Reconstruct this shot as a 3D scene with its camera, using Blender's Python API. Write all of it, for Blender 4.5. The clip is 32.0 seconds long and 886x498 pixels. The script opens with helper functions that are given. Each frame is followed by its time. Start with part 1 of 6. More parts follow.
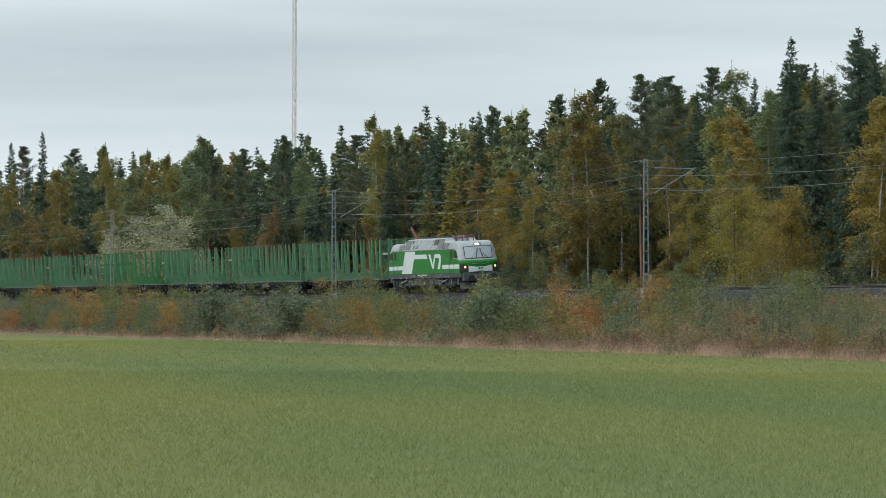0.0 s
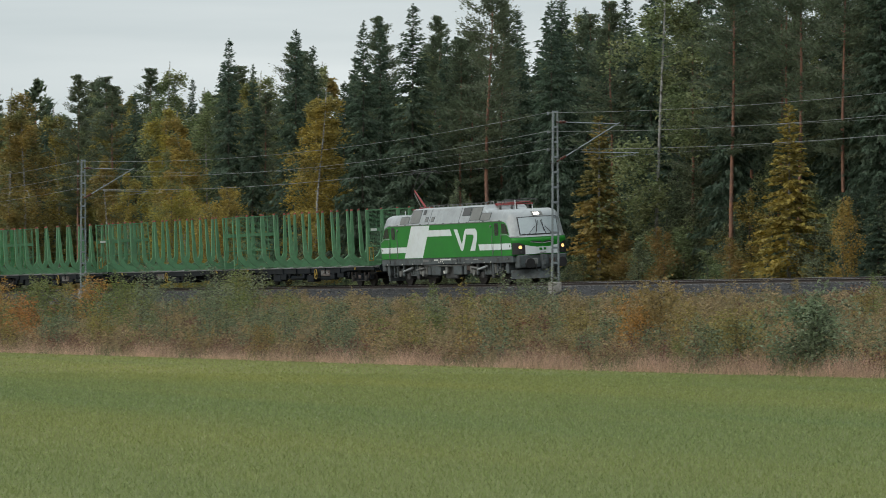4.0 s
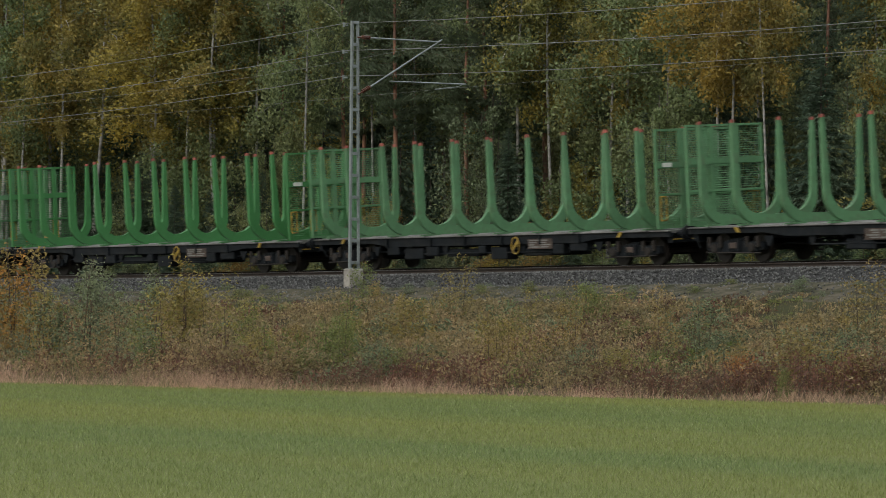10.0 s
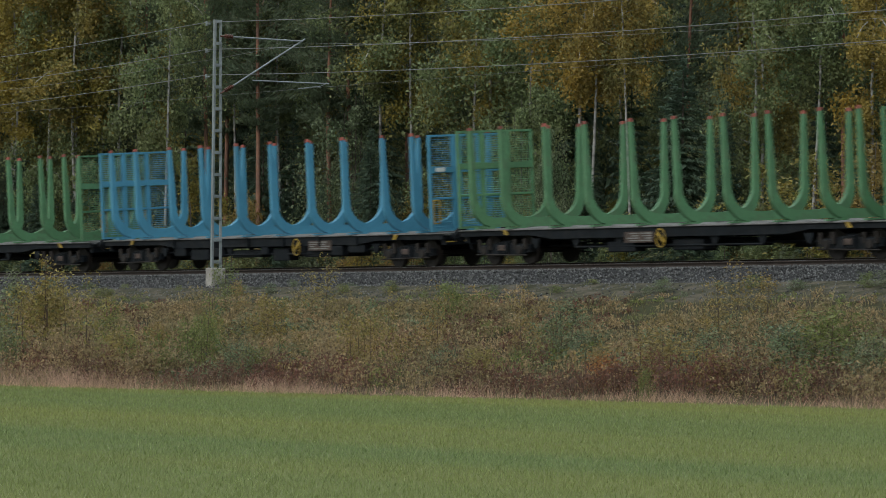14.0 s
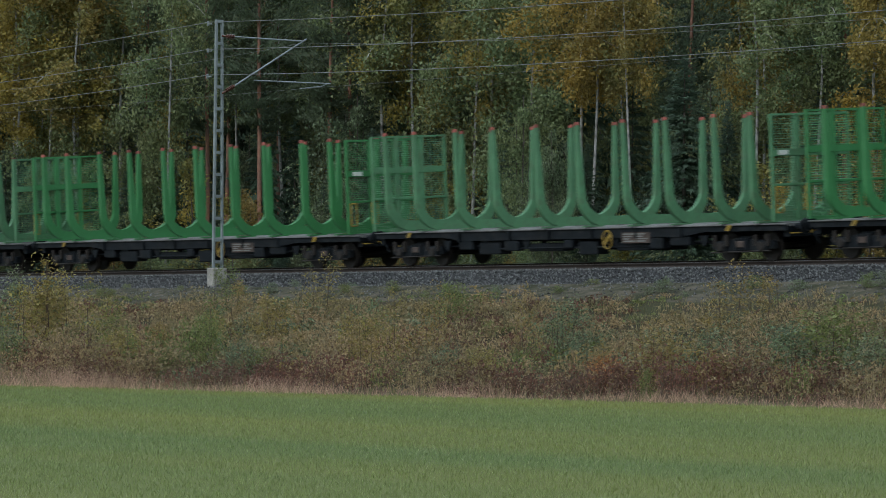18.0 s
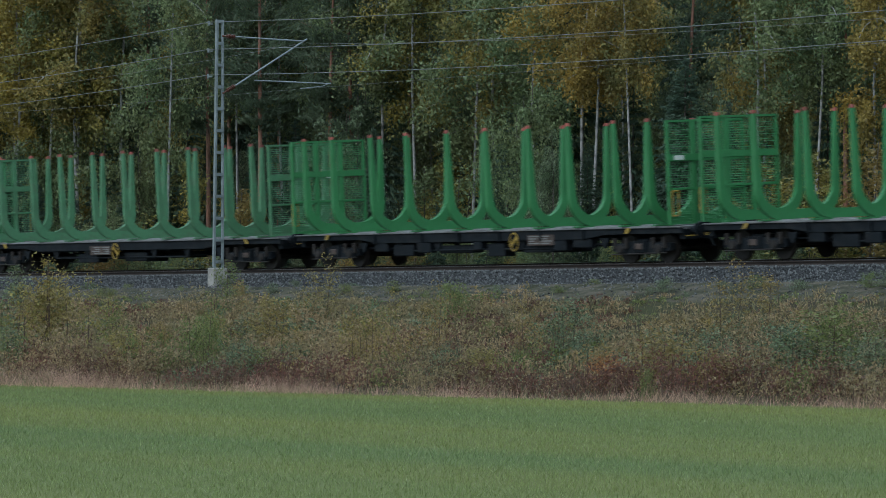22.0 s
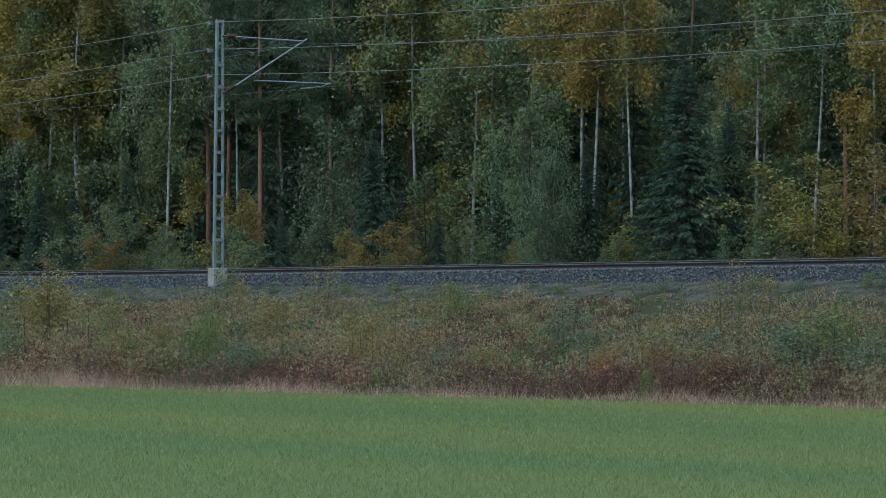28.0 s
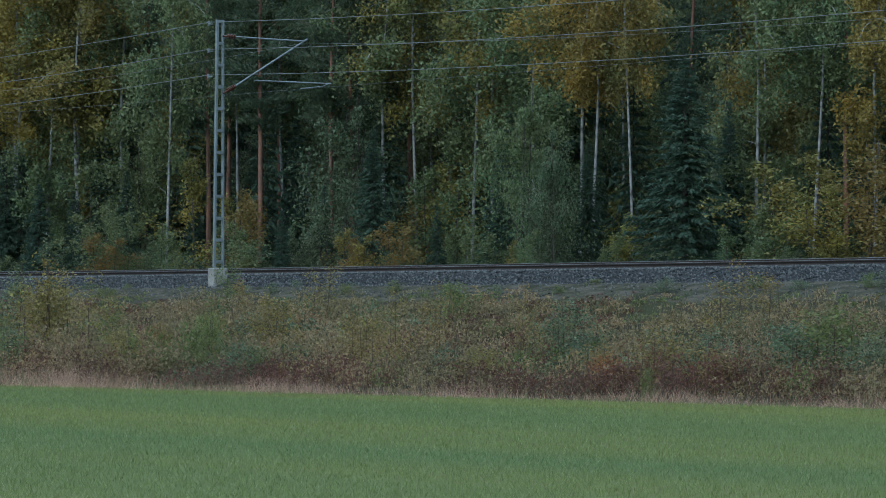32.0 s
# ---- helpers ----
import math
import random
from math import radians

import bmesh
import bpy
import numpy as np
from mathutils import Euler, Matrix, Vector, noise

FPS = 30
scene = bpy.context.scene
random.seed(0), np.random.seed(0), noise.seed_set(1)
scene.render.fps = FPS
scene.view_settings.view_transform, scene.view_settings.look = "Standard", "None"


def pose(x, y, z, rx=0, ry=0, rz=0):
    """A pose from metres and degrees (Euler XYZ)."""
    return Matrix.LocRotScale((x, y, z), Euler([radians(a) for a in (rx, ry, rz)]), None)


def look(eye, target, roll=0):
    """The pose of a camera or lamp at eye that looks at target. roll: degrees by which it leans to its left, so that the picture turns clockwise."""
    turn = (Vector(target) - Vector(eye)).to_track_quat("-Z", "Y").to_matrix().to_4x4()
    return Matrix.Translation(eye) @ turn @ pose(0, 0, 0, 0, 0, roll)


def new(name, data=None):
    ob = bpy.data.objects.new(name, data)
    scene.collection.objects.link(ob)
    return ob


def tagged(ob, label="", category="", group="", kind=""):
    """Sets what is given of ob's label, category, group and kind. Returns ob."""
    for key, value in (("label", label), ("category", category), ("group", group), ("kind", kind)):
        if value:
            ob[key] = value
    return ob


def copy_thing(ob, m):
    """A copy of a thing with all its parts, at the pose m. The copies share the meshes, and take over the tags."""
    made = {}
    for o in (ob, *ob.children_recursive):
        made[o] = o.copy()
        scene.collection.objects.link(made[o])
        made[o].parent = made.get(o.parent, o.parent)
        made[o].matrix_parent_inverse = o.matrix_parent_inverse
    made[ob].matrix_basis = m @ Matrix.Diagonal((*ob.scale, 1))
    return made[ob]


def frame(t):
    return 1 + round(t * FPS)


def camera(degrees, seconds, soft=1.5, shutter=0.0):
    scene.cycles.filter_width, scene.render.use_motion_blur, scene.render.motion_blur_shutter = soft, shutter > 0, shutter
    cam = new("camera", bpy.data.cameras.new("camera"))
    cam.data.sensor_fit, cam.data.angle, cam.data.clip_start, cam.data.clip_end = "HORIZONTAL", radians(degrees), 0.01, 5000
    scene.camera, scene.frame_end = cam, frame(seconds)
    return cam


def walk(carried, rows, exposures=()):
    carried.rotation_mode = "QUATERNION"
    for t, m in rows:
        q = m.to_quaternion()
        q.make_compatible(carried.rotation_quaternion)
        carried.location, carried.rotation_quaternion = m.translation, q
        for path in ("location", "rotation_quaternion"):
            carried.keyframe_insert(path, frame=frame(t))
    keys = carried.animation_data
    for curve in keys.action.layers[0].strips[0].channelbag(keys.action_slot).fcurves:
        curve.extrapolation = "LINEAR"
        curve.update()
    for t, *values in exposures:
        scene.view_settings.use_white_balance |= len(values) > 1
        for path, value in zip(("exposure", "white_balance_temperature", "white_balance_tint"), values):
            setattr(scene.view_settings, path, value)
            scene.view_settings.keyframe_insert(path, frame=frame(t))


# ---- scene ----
# World: x along the railway (trains run towards +x), y away from the camera, z up; the field lies at z = 0.
EYE = 1.7
RAIL = 3.43          # top of rail over the field
SPEED, START = 25.235, -297.18   # locomotive centre along the line, m/s and m at 0 s
PITCH = 21.118       # wagon length over buffers
CANT = 3.5           # the track leans towards the inside of its bend, degrees


def line_y(s):
    """The track's centre line: straight near the camera, a gentle bend further back, then straight again."""
    if s > -100:
        return 74.36
    if s < -450:
        return line_y(-450) + (s + 450) * 0.155
    q = (s + 100) / 100
    return 74.36 - 4.985 * q * q - 0.527 * q ** 3


def line_z(s):
    """The line climbs very slightly past the camera."""
    return 0.003 * max(0.0, s + 125)


def line_turn(s):
    return math.degrees(math.atan((line_y(s + 0.5) - line_y(s - 0.5))))


EDGE = ((-2500, -150.0), (-520, 13.7), (-336, 29.0), (-267, 36.4), (-205, 41.0), (-171, 43.4), (-144, 45.5), (-114, 48.2), (-101, 49.6), (-91, 50.9), (-82, 52.2), (-75, 53.4), (-69, 54.7), (-58, 55.6), (2500, 55.6))


def edge_y(s):
    """Where the mown field ends and the verge begins: a slightly uneven line."""
    for (s0, y0), (s1, y1) in zip(EDGE, EDGE[1:]):
        if s < s1:
            return y0 + (y1 - y0) * (s - s0) / (s1 - s0)
    return EDGE[-1][1]


# ---- camera ----
cam = camera(12.63, 32.0, soft=0.8, shutter=0.22)
walk(cam, [(t, pose(0, 0, EYE, 90 + up, 0, -turn) @ pose(0, 0, 0, 0, 0, lean)) for t, turn, up, lean in [(0, -78.776, 0.949, 0.171), (0.5, -78.023, 0.957, 0.174), (1, -77.178, 0.964, 0.178), (1.5, -76.242, 0.971, 0.184), (2, -75.237, 0.977, 0.190), (2.5, -74.210, 0.984, 0.195), (4.5, -69.464, 0.992, 0.199), (5, -68.138, 1.000, 0.201), (5.5, -66.684, 1.006, 0.202), (6, -65.053, 1.012, 0.203), (6.5, -63.430, 1.018, 0.203), (7, -61.800, 1.025, 0.205), (7.5, -60.404, 1.033, 0.213), (8, -59.317, 1.040, 0.228), (8.5, -58.315, 1.047, 0.250), (9, -57.496, 1.052, 0.279), (9.5, -56.788, 1.057, 0.309), (10, -56.250, 1.061, 0.337), (10.5, -55.726, 1.065, 0.362), (11, -55.294, 1.068, 0.384), (11.5, -54.889, 1.070, 0.402), (12, -54.621, 1.070, 0.418), (12.5, -54.387, 1.070, 0.432), (13, -54.250, 1.070, 0.444), (13.5, -54.269, 1.070, 0.455), (14, -54.280, 1.070, 0.463), (14.5, -54.287, 1.070, 0.470), (17, -54.297, 1.070, 0.473), (20, -54.308, 1.070, 0.474), (26, -54.310, 1.070, 0.474), (32, -54.313, 1.070, 0.473)]],
     exposures=[(0, 0.20, 6600, 10), (5, 0.14, 7100, 12), (9, 0.10, 7400, 13), (13, 0.06, 7000, 11), (19, 0.05, 6100, 8), (26, 0.03, 5500, 3), (32, 0.01, 5300, 2)])

# ---- light: an overcast autumn day ----
world = bpy.data.worlds.new("overcast_sky")
scene.world = world
world.use_nodes = True
wn, wl = world.node_tree.nodes, world.node_tree.links
wn.clear()
SUN_UP, SUN_ROUND = radians(32), radians(164)
sky = wn.new("ShaderNodeTexSky")
sky.sky_type, sky.sun_disc, sky.sun_elevation, sky.sun_rotation = "NISHITA", False, SUN_UP, SUN_ROUND
sky_level = wn.new("ShaderNodeVectorMath")
sky_level.operation = "SCALE"
sky_level.inputs["Scale"].default_value = 0.05
wl.new(sky.outputs[0], sky_level.inputs[0])
coord, stretch = wn.new("ShaderNodeTexCoord"), wn.new("ShaderNodeMapping")
stretch.inputs["Scale"].default_value = (1.2, 1.2, 14.0)
wl.new(coord.outputs["Generated"], stretch.inputs[0])
clouds = wn.new("ShaderNodeTexNoise")
clouds.inputs["Scale"].default_value, clouds.inputs["Detail"].default_value = 2.2, 5
wl.new(stretch.outputs[0], clouds.inputs["Vector"])
tone = wn.new("ShaderNodeValToRGB")
tone.color_ramp.elements[0].position, tone.color_ramp.elements[1].position = 0.3, 0.72
tone.color_ramp.elements[0].color, tone.color_ramp.elements[1].color = (0.47, 0.565, 0.62, 1), (0.75, 0.84, 0.89, 1)
wl.new(clouds.outputs["Fac"], tone.inputs[0])
blend = wn.new("ShaderNodeMix")
blend.data_type = "RGBA"
blend.inputs["Factor"].default_value = 0.9
wl.new(sky_level.outputs[0], blend.inputs["A"])
wl.new(tone.outputs[0], blend.inputs["B"])
# an overcast vault: brighter overhead than at the horizon
apart, vault = wn.new("ShaderNodeSeparateXYZ"), wn.new("ShaderNodeMapRange")
wl.new(coord.outputs["Generated"], apart.inputs[0])
wl.new(apart.outputs["Z"], vault.inputs["Value"])
vault.inputs["From Min"].default_value, vault.inputs["From Max"].default_value = 0.15, 0.9
vault.inputs["To Min"].default_value, vault.inputs["To Max"].default_value = 1.0, 2.05
back, out = wn.new("ShaderNodeBackground"), wn.new("ShaderNodeOutputWorld")
wl.new(vault.outputs[0], back.inputs["Strength"])
wl.new(blend.outputs["Result"], back.inputs[0])
wl.new(back.outputs[0], out.inputs[0])
sun = new("sun", bpy.data.lights.new("sun", "SUN"))
sun.data.energy, sun.data.angle, sun.data.color = 1.0, radians(25), (1.0, 0.97, 0.93)
sun.matrix_basis = look((0, 0, 50), (-18, 64, 8))


# ---- materials ----
def mat(name, colour, rough=0.7, metal=0.0, vary=0.25, scale=3.0, fine=40.0, bump=0.0, island=0.0, each=0.0, second=None, dirt=None, emit=0.0, shine=0.5, drawn=None):
    """A painted or natural surface: two scales of variation, optional second colour, per-piece change, dirt and relief."""
    m = bpy.data.materials.new(name)
    m.use_nodes = True
    n, l = m.node_tree.nodes, m.node_tree.links
    bsdf = n["Principled BSDF"]
    bsdf.inputs["Roughness"].default_value, bsdf.inputs["Metallic"].default_value = rough, metal
    bsdf.inputs["Specular IOR Level"].default_value = shine
    co = n.new("ShaderNodeTexCoord")
    coarse, grain = n.new("ShaderNodeTexNoise"), n.new("ShaderNodeTexNoise")
    for t, s in ((coarse, scale), (grain, fine)):
        t.inputs["Scale"].default_value, t.inputs["Detail"].default_value = s, 4
        l.new(co.outputs["Object"], t.inputs["Vector"])
    if drawn:
        long = n.new("ShaderNodeMapping")
        long.inputs["Scale"].default_value = drawn
        l.new(co.outputs["Object"], long.inputs[0])
        l.new(long.outputs[0], coarse.inputs["Vector"])
    mix = n.new("ShaderNodeMix")
    mix.data_type = "RGBA"
    other = second or tuple(c * (1 - vary) for c in colour)
    mix.inputs["A"].default_value, mix.inputs["B"].default_value = (*colour, 1), (*other, 1)
    spread = n.new("ShaderNodeMapRange")
    spread.inputs["From Min"].default_value, spread.inputs["From Max"].default_value = 0.35, 0.65
    l.new(coarse.outputs["Fac"], spread.inputs["Value"])
    l.new(spread.outputs[0], mix.inputs["Factor"])
    last = mix.outputs["Result"]
    value = n.new("ShaderNodeHueSaturation")
    l.new(last, value.inputs["Color"])
    level = n.new("ShaderNodeMath")
    level.operation = "MULTIPLY_ADD"
    l.new(grain.outputs["Fac"], level.inputs[0])
    level.inputs[1].default_value, level.inputs[2].default_value = vary * 1.6, 1 - vary * 0.8
    total = level.outputs[0]
    if island or each:
        source = n.new("ShaderNodeNewGeometry").outputs["Random Per Island"] if island else n.new("ShaderNodeObjectInfo").outputs["Random"]
        amount = island or each
        add = n.new("ShaderNodeMath")
        add.operation = "MULTIPLY_ADD"
        l.new(source, add.inputs[0])
        add.inputs[1].default_value, add.inputs[2].default_value = amount, 1 - amount / 2
        times = n.new("ShaderNodeMath")
        times.operation = "MULTIPLY"
        l.new(add.outputs[0], times.inputs[0])
        l.new(total, times.inputs[1])
        total = times.outputs[0]
        if island:
            hue = n.new("ShaderNodeMath")
            hue.operation = "MULTIPLY_ADD"
            l.new(n.new("ShaderNodeObjectInfo").outputs["Random"], hue.inputs[0])
            hue.inputs[1].default_value, hue.inputs[2].default_value = 0.035, 0.4825
            l.new(hue.outputs[0], value.inputs["Hue"])
    l.new(total, value.inputs["Value"])
    last = value.outputs[0]
    if dirt:
        mask, low = n.new("ShaderNodeTexNoise"), n.new("ShaderNodeMapRange")
        mask.inputs["Scale"].default_value, mask.inputs["Detail"].default_value = scale * 2.3, 6
        l.new(co.outputs["Object"], mask.inputs["Vector"])
        low.inputs["From Min"].default_value, low.inputs["From Max"].default_value, low.inputs["To Max"].default_value = 0.5, 0.72, 0.8
        l.new(mask.outputs["Fac"], low.inputs["Value"])
        soil = n.new("ShaderNodeMix")
        soil.data_type = "RGBA"
        soil.inputs["B"].default_value = (*dirt, 1)
        l.new(low.outputs[0], soil.inputs["Factor"])
        l.new(last, soil.inputs["A"])
        last = soil.outputs["Result"]
    l.new(last, bsdf.inputs["Base Color"])
    if bump:
        b = n.new("ShaderNodeBump")
        b.inputs["Strength"].default_value, b.inputs["Distance"].default_value = bump, 0.02
        l.new(grain.outputs["Fac"], b.inputs["Height"])
        l.new(b.outputs[0], bsdf.inputs["Normal"])
    if emit:
        bsdf.inputs["Emission Color"].default_value, bsdf.inputs["Emission Strength"].default_value = (*colour, 1), emit
    return m


def leaf(name, colour, second, vary=0.5, scale=0.5, drawn=None):
    m = mat(name, colour, rough=0.6, vary=0.2, scale=scale, fine=3.0, island=vary, second=second, drawn=drawn)
    n, l = m.node_tree.nodes, m.node_tree.links
    bsdf, end = n["Principled BSDF"], n["Material Output"]
    bsdf.inputs["Specular IOR Level"].default_value = 0.4
    thin, both = n.new("ShaderNodeBsdfTranslucent"), n.new("ShaderNodeMixShader")
    l.new(bsdf.inputs["Base Color"].links[0].from_socket, thin.inputs["Color"])
    both.inputs[0].default_value = 0.42
    l.new(bsdf.outputs[0], both.inputs[1])
    l.new(thin.outputs[0], both.inputs[2])
    l.new(both.outputs[0], end.inputs["Surface"])
    return m


M = {
    "field": mat("short_grass", (0.100, 0.130, 0.046), 0.95, vary=0.16, scale=1.0, fine=2.2, bump=0.2, second=(0.158, 0.155, 0.048), shine=0.1, drawn=(0.010, 0.075, 1.0)),
    "blade": leaf("grass_blade", (0.178, 0.222, 0.088), (0.268, 0.264, 0.082), 0.55, 1.0, drawn=(0.010, 0.075, 1.0)),
    "pale_blade": leaf("pale_grass_blade", (0.33, 0.36, 0.18), (0.28, 0.31, 0.14), 0.6),
    "soil": mat("verge_soil", (0.045, 0.036, 0.022), 0.95, vary=0.4, scale=0.5, fine=9, bump=0.8, second=(0.042, 0.044, 0.020), shine=0.08),
    "moss": mat("forest_floor", (0.05, 0.055, 0.025), 0.95, vary=0.4, scale=0.3, fine=7, bump=0.8, second=(0.07, 0.05, 0.025), shine=0.08),
    "ballast": mat("crushed_granite_bed", (0.045, 0.045, 0.048), 0.9, vary=0.5, scale=6, fine=22, bump=1.0, shine=0.15),
    "stone": mat("crushed_granite", (0.100, 0.101, 0.102), 0.85, vary=0.3, scale=4, fine=30, island=1.7),
    "sand": mat("gritty_shoulder", (0.105, 0.090, 0.070), 0.95, vary=0.6, scale=1.5, fine=16, bump=1.0, second=(0.032, 0.035, 0.018), shine=0.08, dirt=(0.035, 0.034, 0.022)),
    "thatch": mat("dry_grass_litter", (0.17, 0.115, 0.078), 0.95, vary=0.5, scale=1.2, fine=20, bump=0.9, second=(0.075, 0.062, 0.036), shine=0.08),
    "rail": mat("rusty_rail_steel", (0.07, 0.055, 0.048), 0.6, 0.6, vary=0.3, scale=2, fine=30),
    "railtop": mat("polished_rail_head", (0.45, 0.45, 0.46), 0.3, 1.0, vary=0.1, scale=2, fine=30),
    "sleeper": mat("sleeper_concrete", (0.20, 0.19, 0.18), 0.9, vary=0.3, scale=3, fine=20, each=0.2),
    "zinc": mat("galvanised_steel", (0.27, 0.305, 0.315), 0.55, 0.4, vary=0.3, scale=1.5, fine=16),
    "concrete": mat("weathered_concrete", (0.36, 0.34, 0.31), 0.9, vary=0.35, scale=2.5, fine=18, bump=0.4, dirt=(0.16, 0.15, 0.12)),
    "wire": mat("catenary_copper", (0.24, 0.25, 0.25), 0.5, 0.5, vary=0.1),
    "porcelain": mat("brown_porcelain", (0.10, 0.035, 0.022), 0.25, vary=0.2),
    "bark_birch": mat("white_birch_bark", (0.38, 0.372, 0.355), 0.85, vary=0.5, scale=1.6, fine=6, dirt=(0.05, 0.045, 0.04), drawn=(0.6, 0.6, 1.6)),
    "bark_pine": mat("orange_pine_bark", (0.27, 0.13, 0.08), 0.9, vary=0.4, scale=1.5, fine=8, second=(0.15, 0.09, 0.07)),
    "bark_grey": mat("grey_bark", (0.10, 0.085, 0.07), 0.9, vary=0.4, scale=1.5, fine=8),
    "twig": mat("bush_twig", (0.09, 0.06, 0.045), 0.9, vary=0.3),
    "spruce": leaf("spruce_needles", (0.088, 0.132, 0.084), (0.065, 0.105, 0.070), 0.7),
    "pine": leaf("pine_needles", (0.125, 0.155, 0.090), (0.095, 0.126, 0.078), 0.6),
    "birch_green": leaf("green_birch_leaves", (0.160, 0.212, 0.100), (0.215, 0.232, 0.105), 0.9),
    "birch_yellow": leaf("yellow_birch_leaves", (0.32, 0.240, 0.058), (0.185, 0.195, 0.075), 0.9),
    "birch_gold": leaf("golden_birch_leaves", (0.37, 0.272, 0.058), (0.27, 0.225, 0.068), 0.8),
    "aspen": leaf("orange_aspen_leaves", (0.27, 0.178, 0.058), (0.22, 0.17, 0.06)),
    "willow": leaf("grey_green_willow_leaves", (0.185, 0.21, 0.125), (0.12, 0.16, 0.085), 1.3),
    "pale": leaf("silvery_willow_leaves", (0.46, 0.46, 0.31), (0.34, 0.35, 0.21), 0.8),
    "bush_green": leaf("green_bush_leaves", (0.14, 0.18, 0.06), (0.18, 0.19, 0.065), 1.0),
    "bush_yellow": leaf("yellow_bush_leaves", (0.285, 0.215, 0.068), (0.21, 0.175, 0.07), 1.0),
    "bush_orange": leaf("orange_bush_leaves", (0.42, 0.205, 0.055), (0.30, 0.175, 0.06), 1.0),
    "weed": leaf("faded_fireweed", (0.33, 0.25, 0.125), (0.215, 0.19, 0.092), 1.0),
    "weed_red": leaf("russet_fireweed", (0.17, 0.080, 0.055), (0.12, 0.075, 0.048), 1.0),
    "straw": leaf("dry_pinkish_grass", (0.60, 0.39, 0.29), (0.34, 0.235, 0.155), 1.0, 0.9),
    "sedge": leaf("greenish_tall_grass", (0.15, 0.155, 0.075), (0.22, 0.185, 0.10), 1.0),
    "green": mat("locomotive_green_paint", (0.012, 0.192, 0.022), 0.35, vary=0.10, scale=1, fine=6, dirt=(0.016, 0.165, 0.026), shine=0.22),
    "white": mat("locomotive_white_paint", (0.66, 0.71, 0.72), 0.35, vary=0.08, scale=1, fine=6, dirt=(0.58, 0.61, 0.60)),
    "silver": mat("locomotive_silver_roof", (0.33, 0.355, 0.365), 0.45, 0.1, vary=0.18, scale=1.3, fine=8, dirt=(0.24, 0.25, 0.25)),
    "grille": mat("roof_grille_grey", (0.17, 0.175, 0.165), 0.6, vary=0.2, scale=2, fine=30),
    "dark_grille": mat("dark_roof_hatch", (0.05, 0.05, 0.05), 0.5, vary=0.2),
    "under": mat("underframe_grey_paint", (0.092, 0.108, 0.112), 0.6, vary=0.3, scale=2, fine=12, dirt=(0.05, 0.047, 0.042), shine=0.3),
    "black": mat("black_fittings", (0.02, 0.02, 0.022), 0.5, vary=0.3),
    "glass": mat("dark_cab_glass", (0.02, 0.025, 0.03), 0.06, vary=0.1),
    # the sky's reflection is painted into this glass as a pale base colour
    "screen": mat("sky_reflection_glass", (0.40, 0.46, 0.48), 0.06, vary=0.25, scale=0.9),
    "lamp": mat("lit_warm_headlight", (1.0, 0.62, 0.25), 0.3, vary=0.0, emit=0.9),
    "lamp_white": mat("lit_white_headlight", (1.0, 0.97, 0.92), 0.3, vary=0.0, emit=1.0),
    "red": mat("red_pantograph_paint", (0.24, 0.03, 0.03), 0.5, vary=0.2),
    "stake_faded": mat("faded_green_paint", (0.092, 0.235, 0.115), 0.6, vary=0.24, scale=1.2, fine=9, each=0.12, dirt=(0.085, 0.15, 0.08)),
    "stake_fresh": mat("fresh_green_paint", (0.045, 0.20, 0.065), 0.5, vary=0.15, scale=1.2, fine=9, each=0.1),
    "stake_blue": mat("blue_paint", (0.06, 0.25, 0.38), 0.5, vary=0.15, scale=1.2, fine=9, each=0.1),
    "cap": mat("red_stake_cap", (0.32, 0.08, 0.06), 0.7, vary=0.4, each=0.7),
    "yellow": mat("yellow_safety_paint", (0.38, 0.25, 0.035), 0.6, vary=0.35, dirt=(0.08, 0.06, 0.03)),
    "deck": mat("worn_steel_deck", (0.17, 0.17, 0.17), 0.7, vary=0.35, scale=1.4, fine=10, dirt=(0.09, 0.08, 0.07)),
    "chassis": mat("grimy_black_chassis", (0.009, 0.0125, 0.0165), 0.6, vary=0.4, scale=1.5, fine=10, dirt=(0.019, 0.020, 0.021), shine=0.18),
    "wheel": mat("brown_wheel_steel", (0.035, 0.03, 0.027), 0.6, 0.3, vary=0.3, scale=3, fine=20, shine=0.3),
    "sign": mat("white_sign_plate", (0.62, 0.63, 0.60), 0.5, vary=0.15, scale=4, fine=30),
    "plate": mat("faded_lettering", (0.20, 0.20, 0.19), 0.7, vary=0.3, scale=4, fine=30),
    "rusty": mat("rusty_data_plate", (0.085, 0.06, 0.05), 0.8, vary=0.4, scale=4, fine=30),
    "mast_white": mat("distant_mast_paint", (0.72, 0.69, 0.67), 0.6, vary=0.1),
}


# ---- mesh helpers ----
def part(name, bm, material, parent=None, label="", smooth=False):
    """Links a bmesh (or ready mesh data) as one object, under a thing or a part."""
    if isinstance(bm, bmesh.types.BMesh):
        data = bpy.data.meshes.new(name)
        bm.to_mesh(data)
        bm.free()
    else:
        data = bm
    if material is not None and not data.materials:
        data.materials.append(M[material])
    if smooth:
        data.polygons.foreach_set("use_smooth", [True] * len(data.polygons))
    ob = new(name, data)
    ob.parent = parent
    if label:
        ob["label"] = label
    return ob


def thing(name, label, category, group="", at=None):
    ob = tagged(new(name), label, category, group)
    ob.empty_display_size = 0.3
    if at is not None:
        ob.matrix_basis = at
    return ob


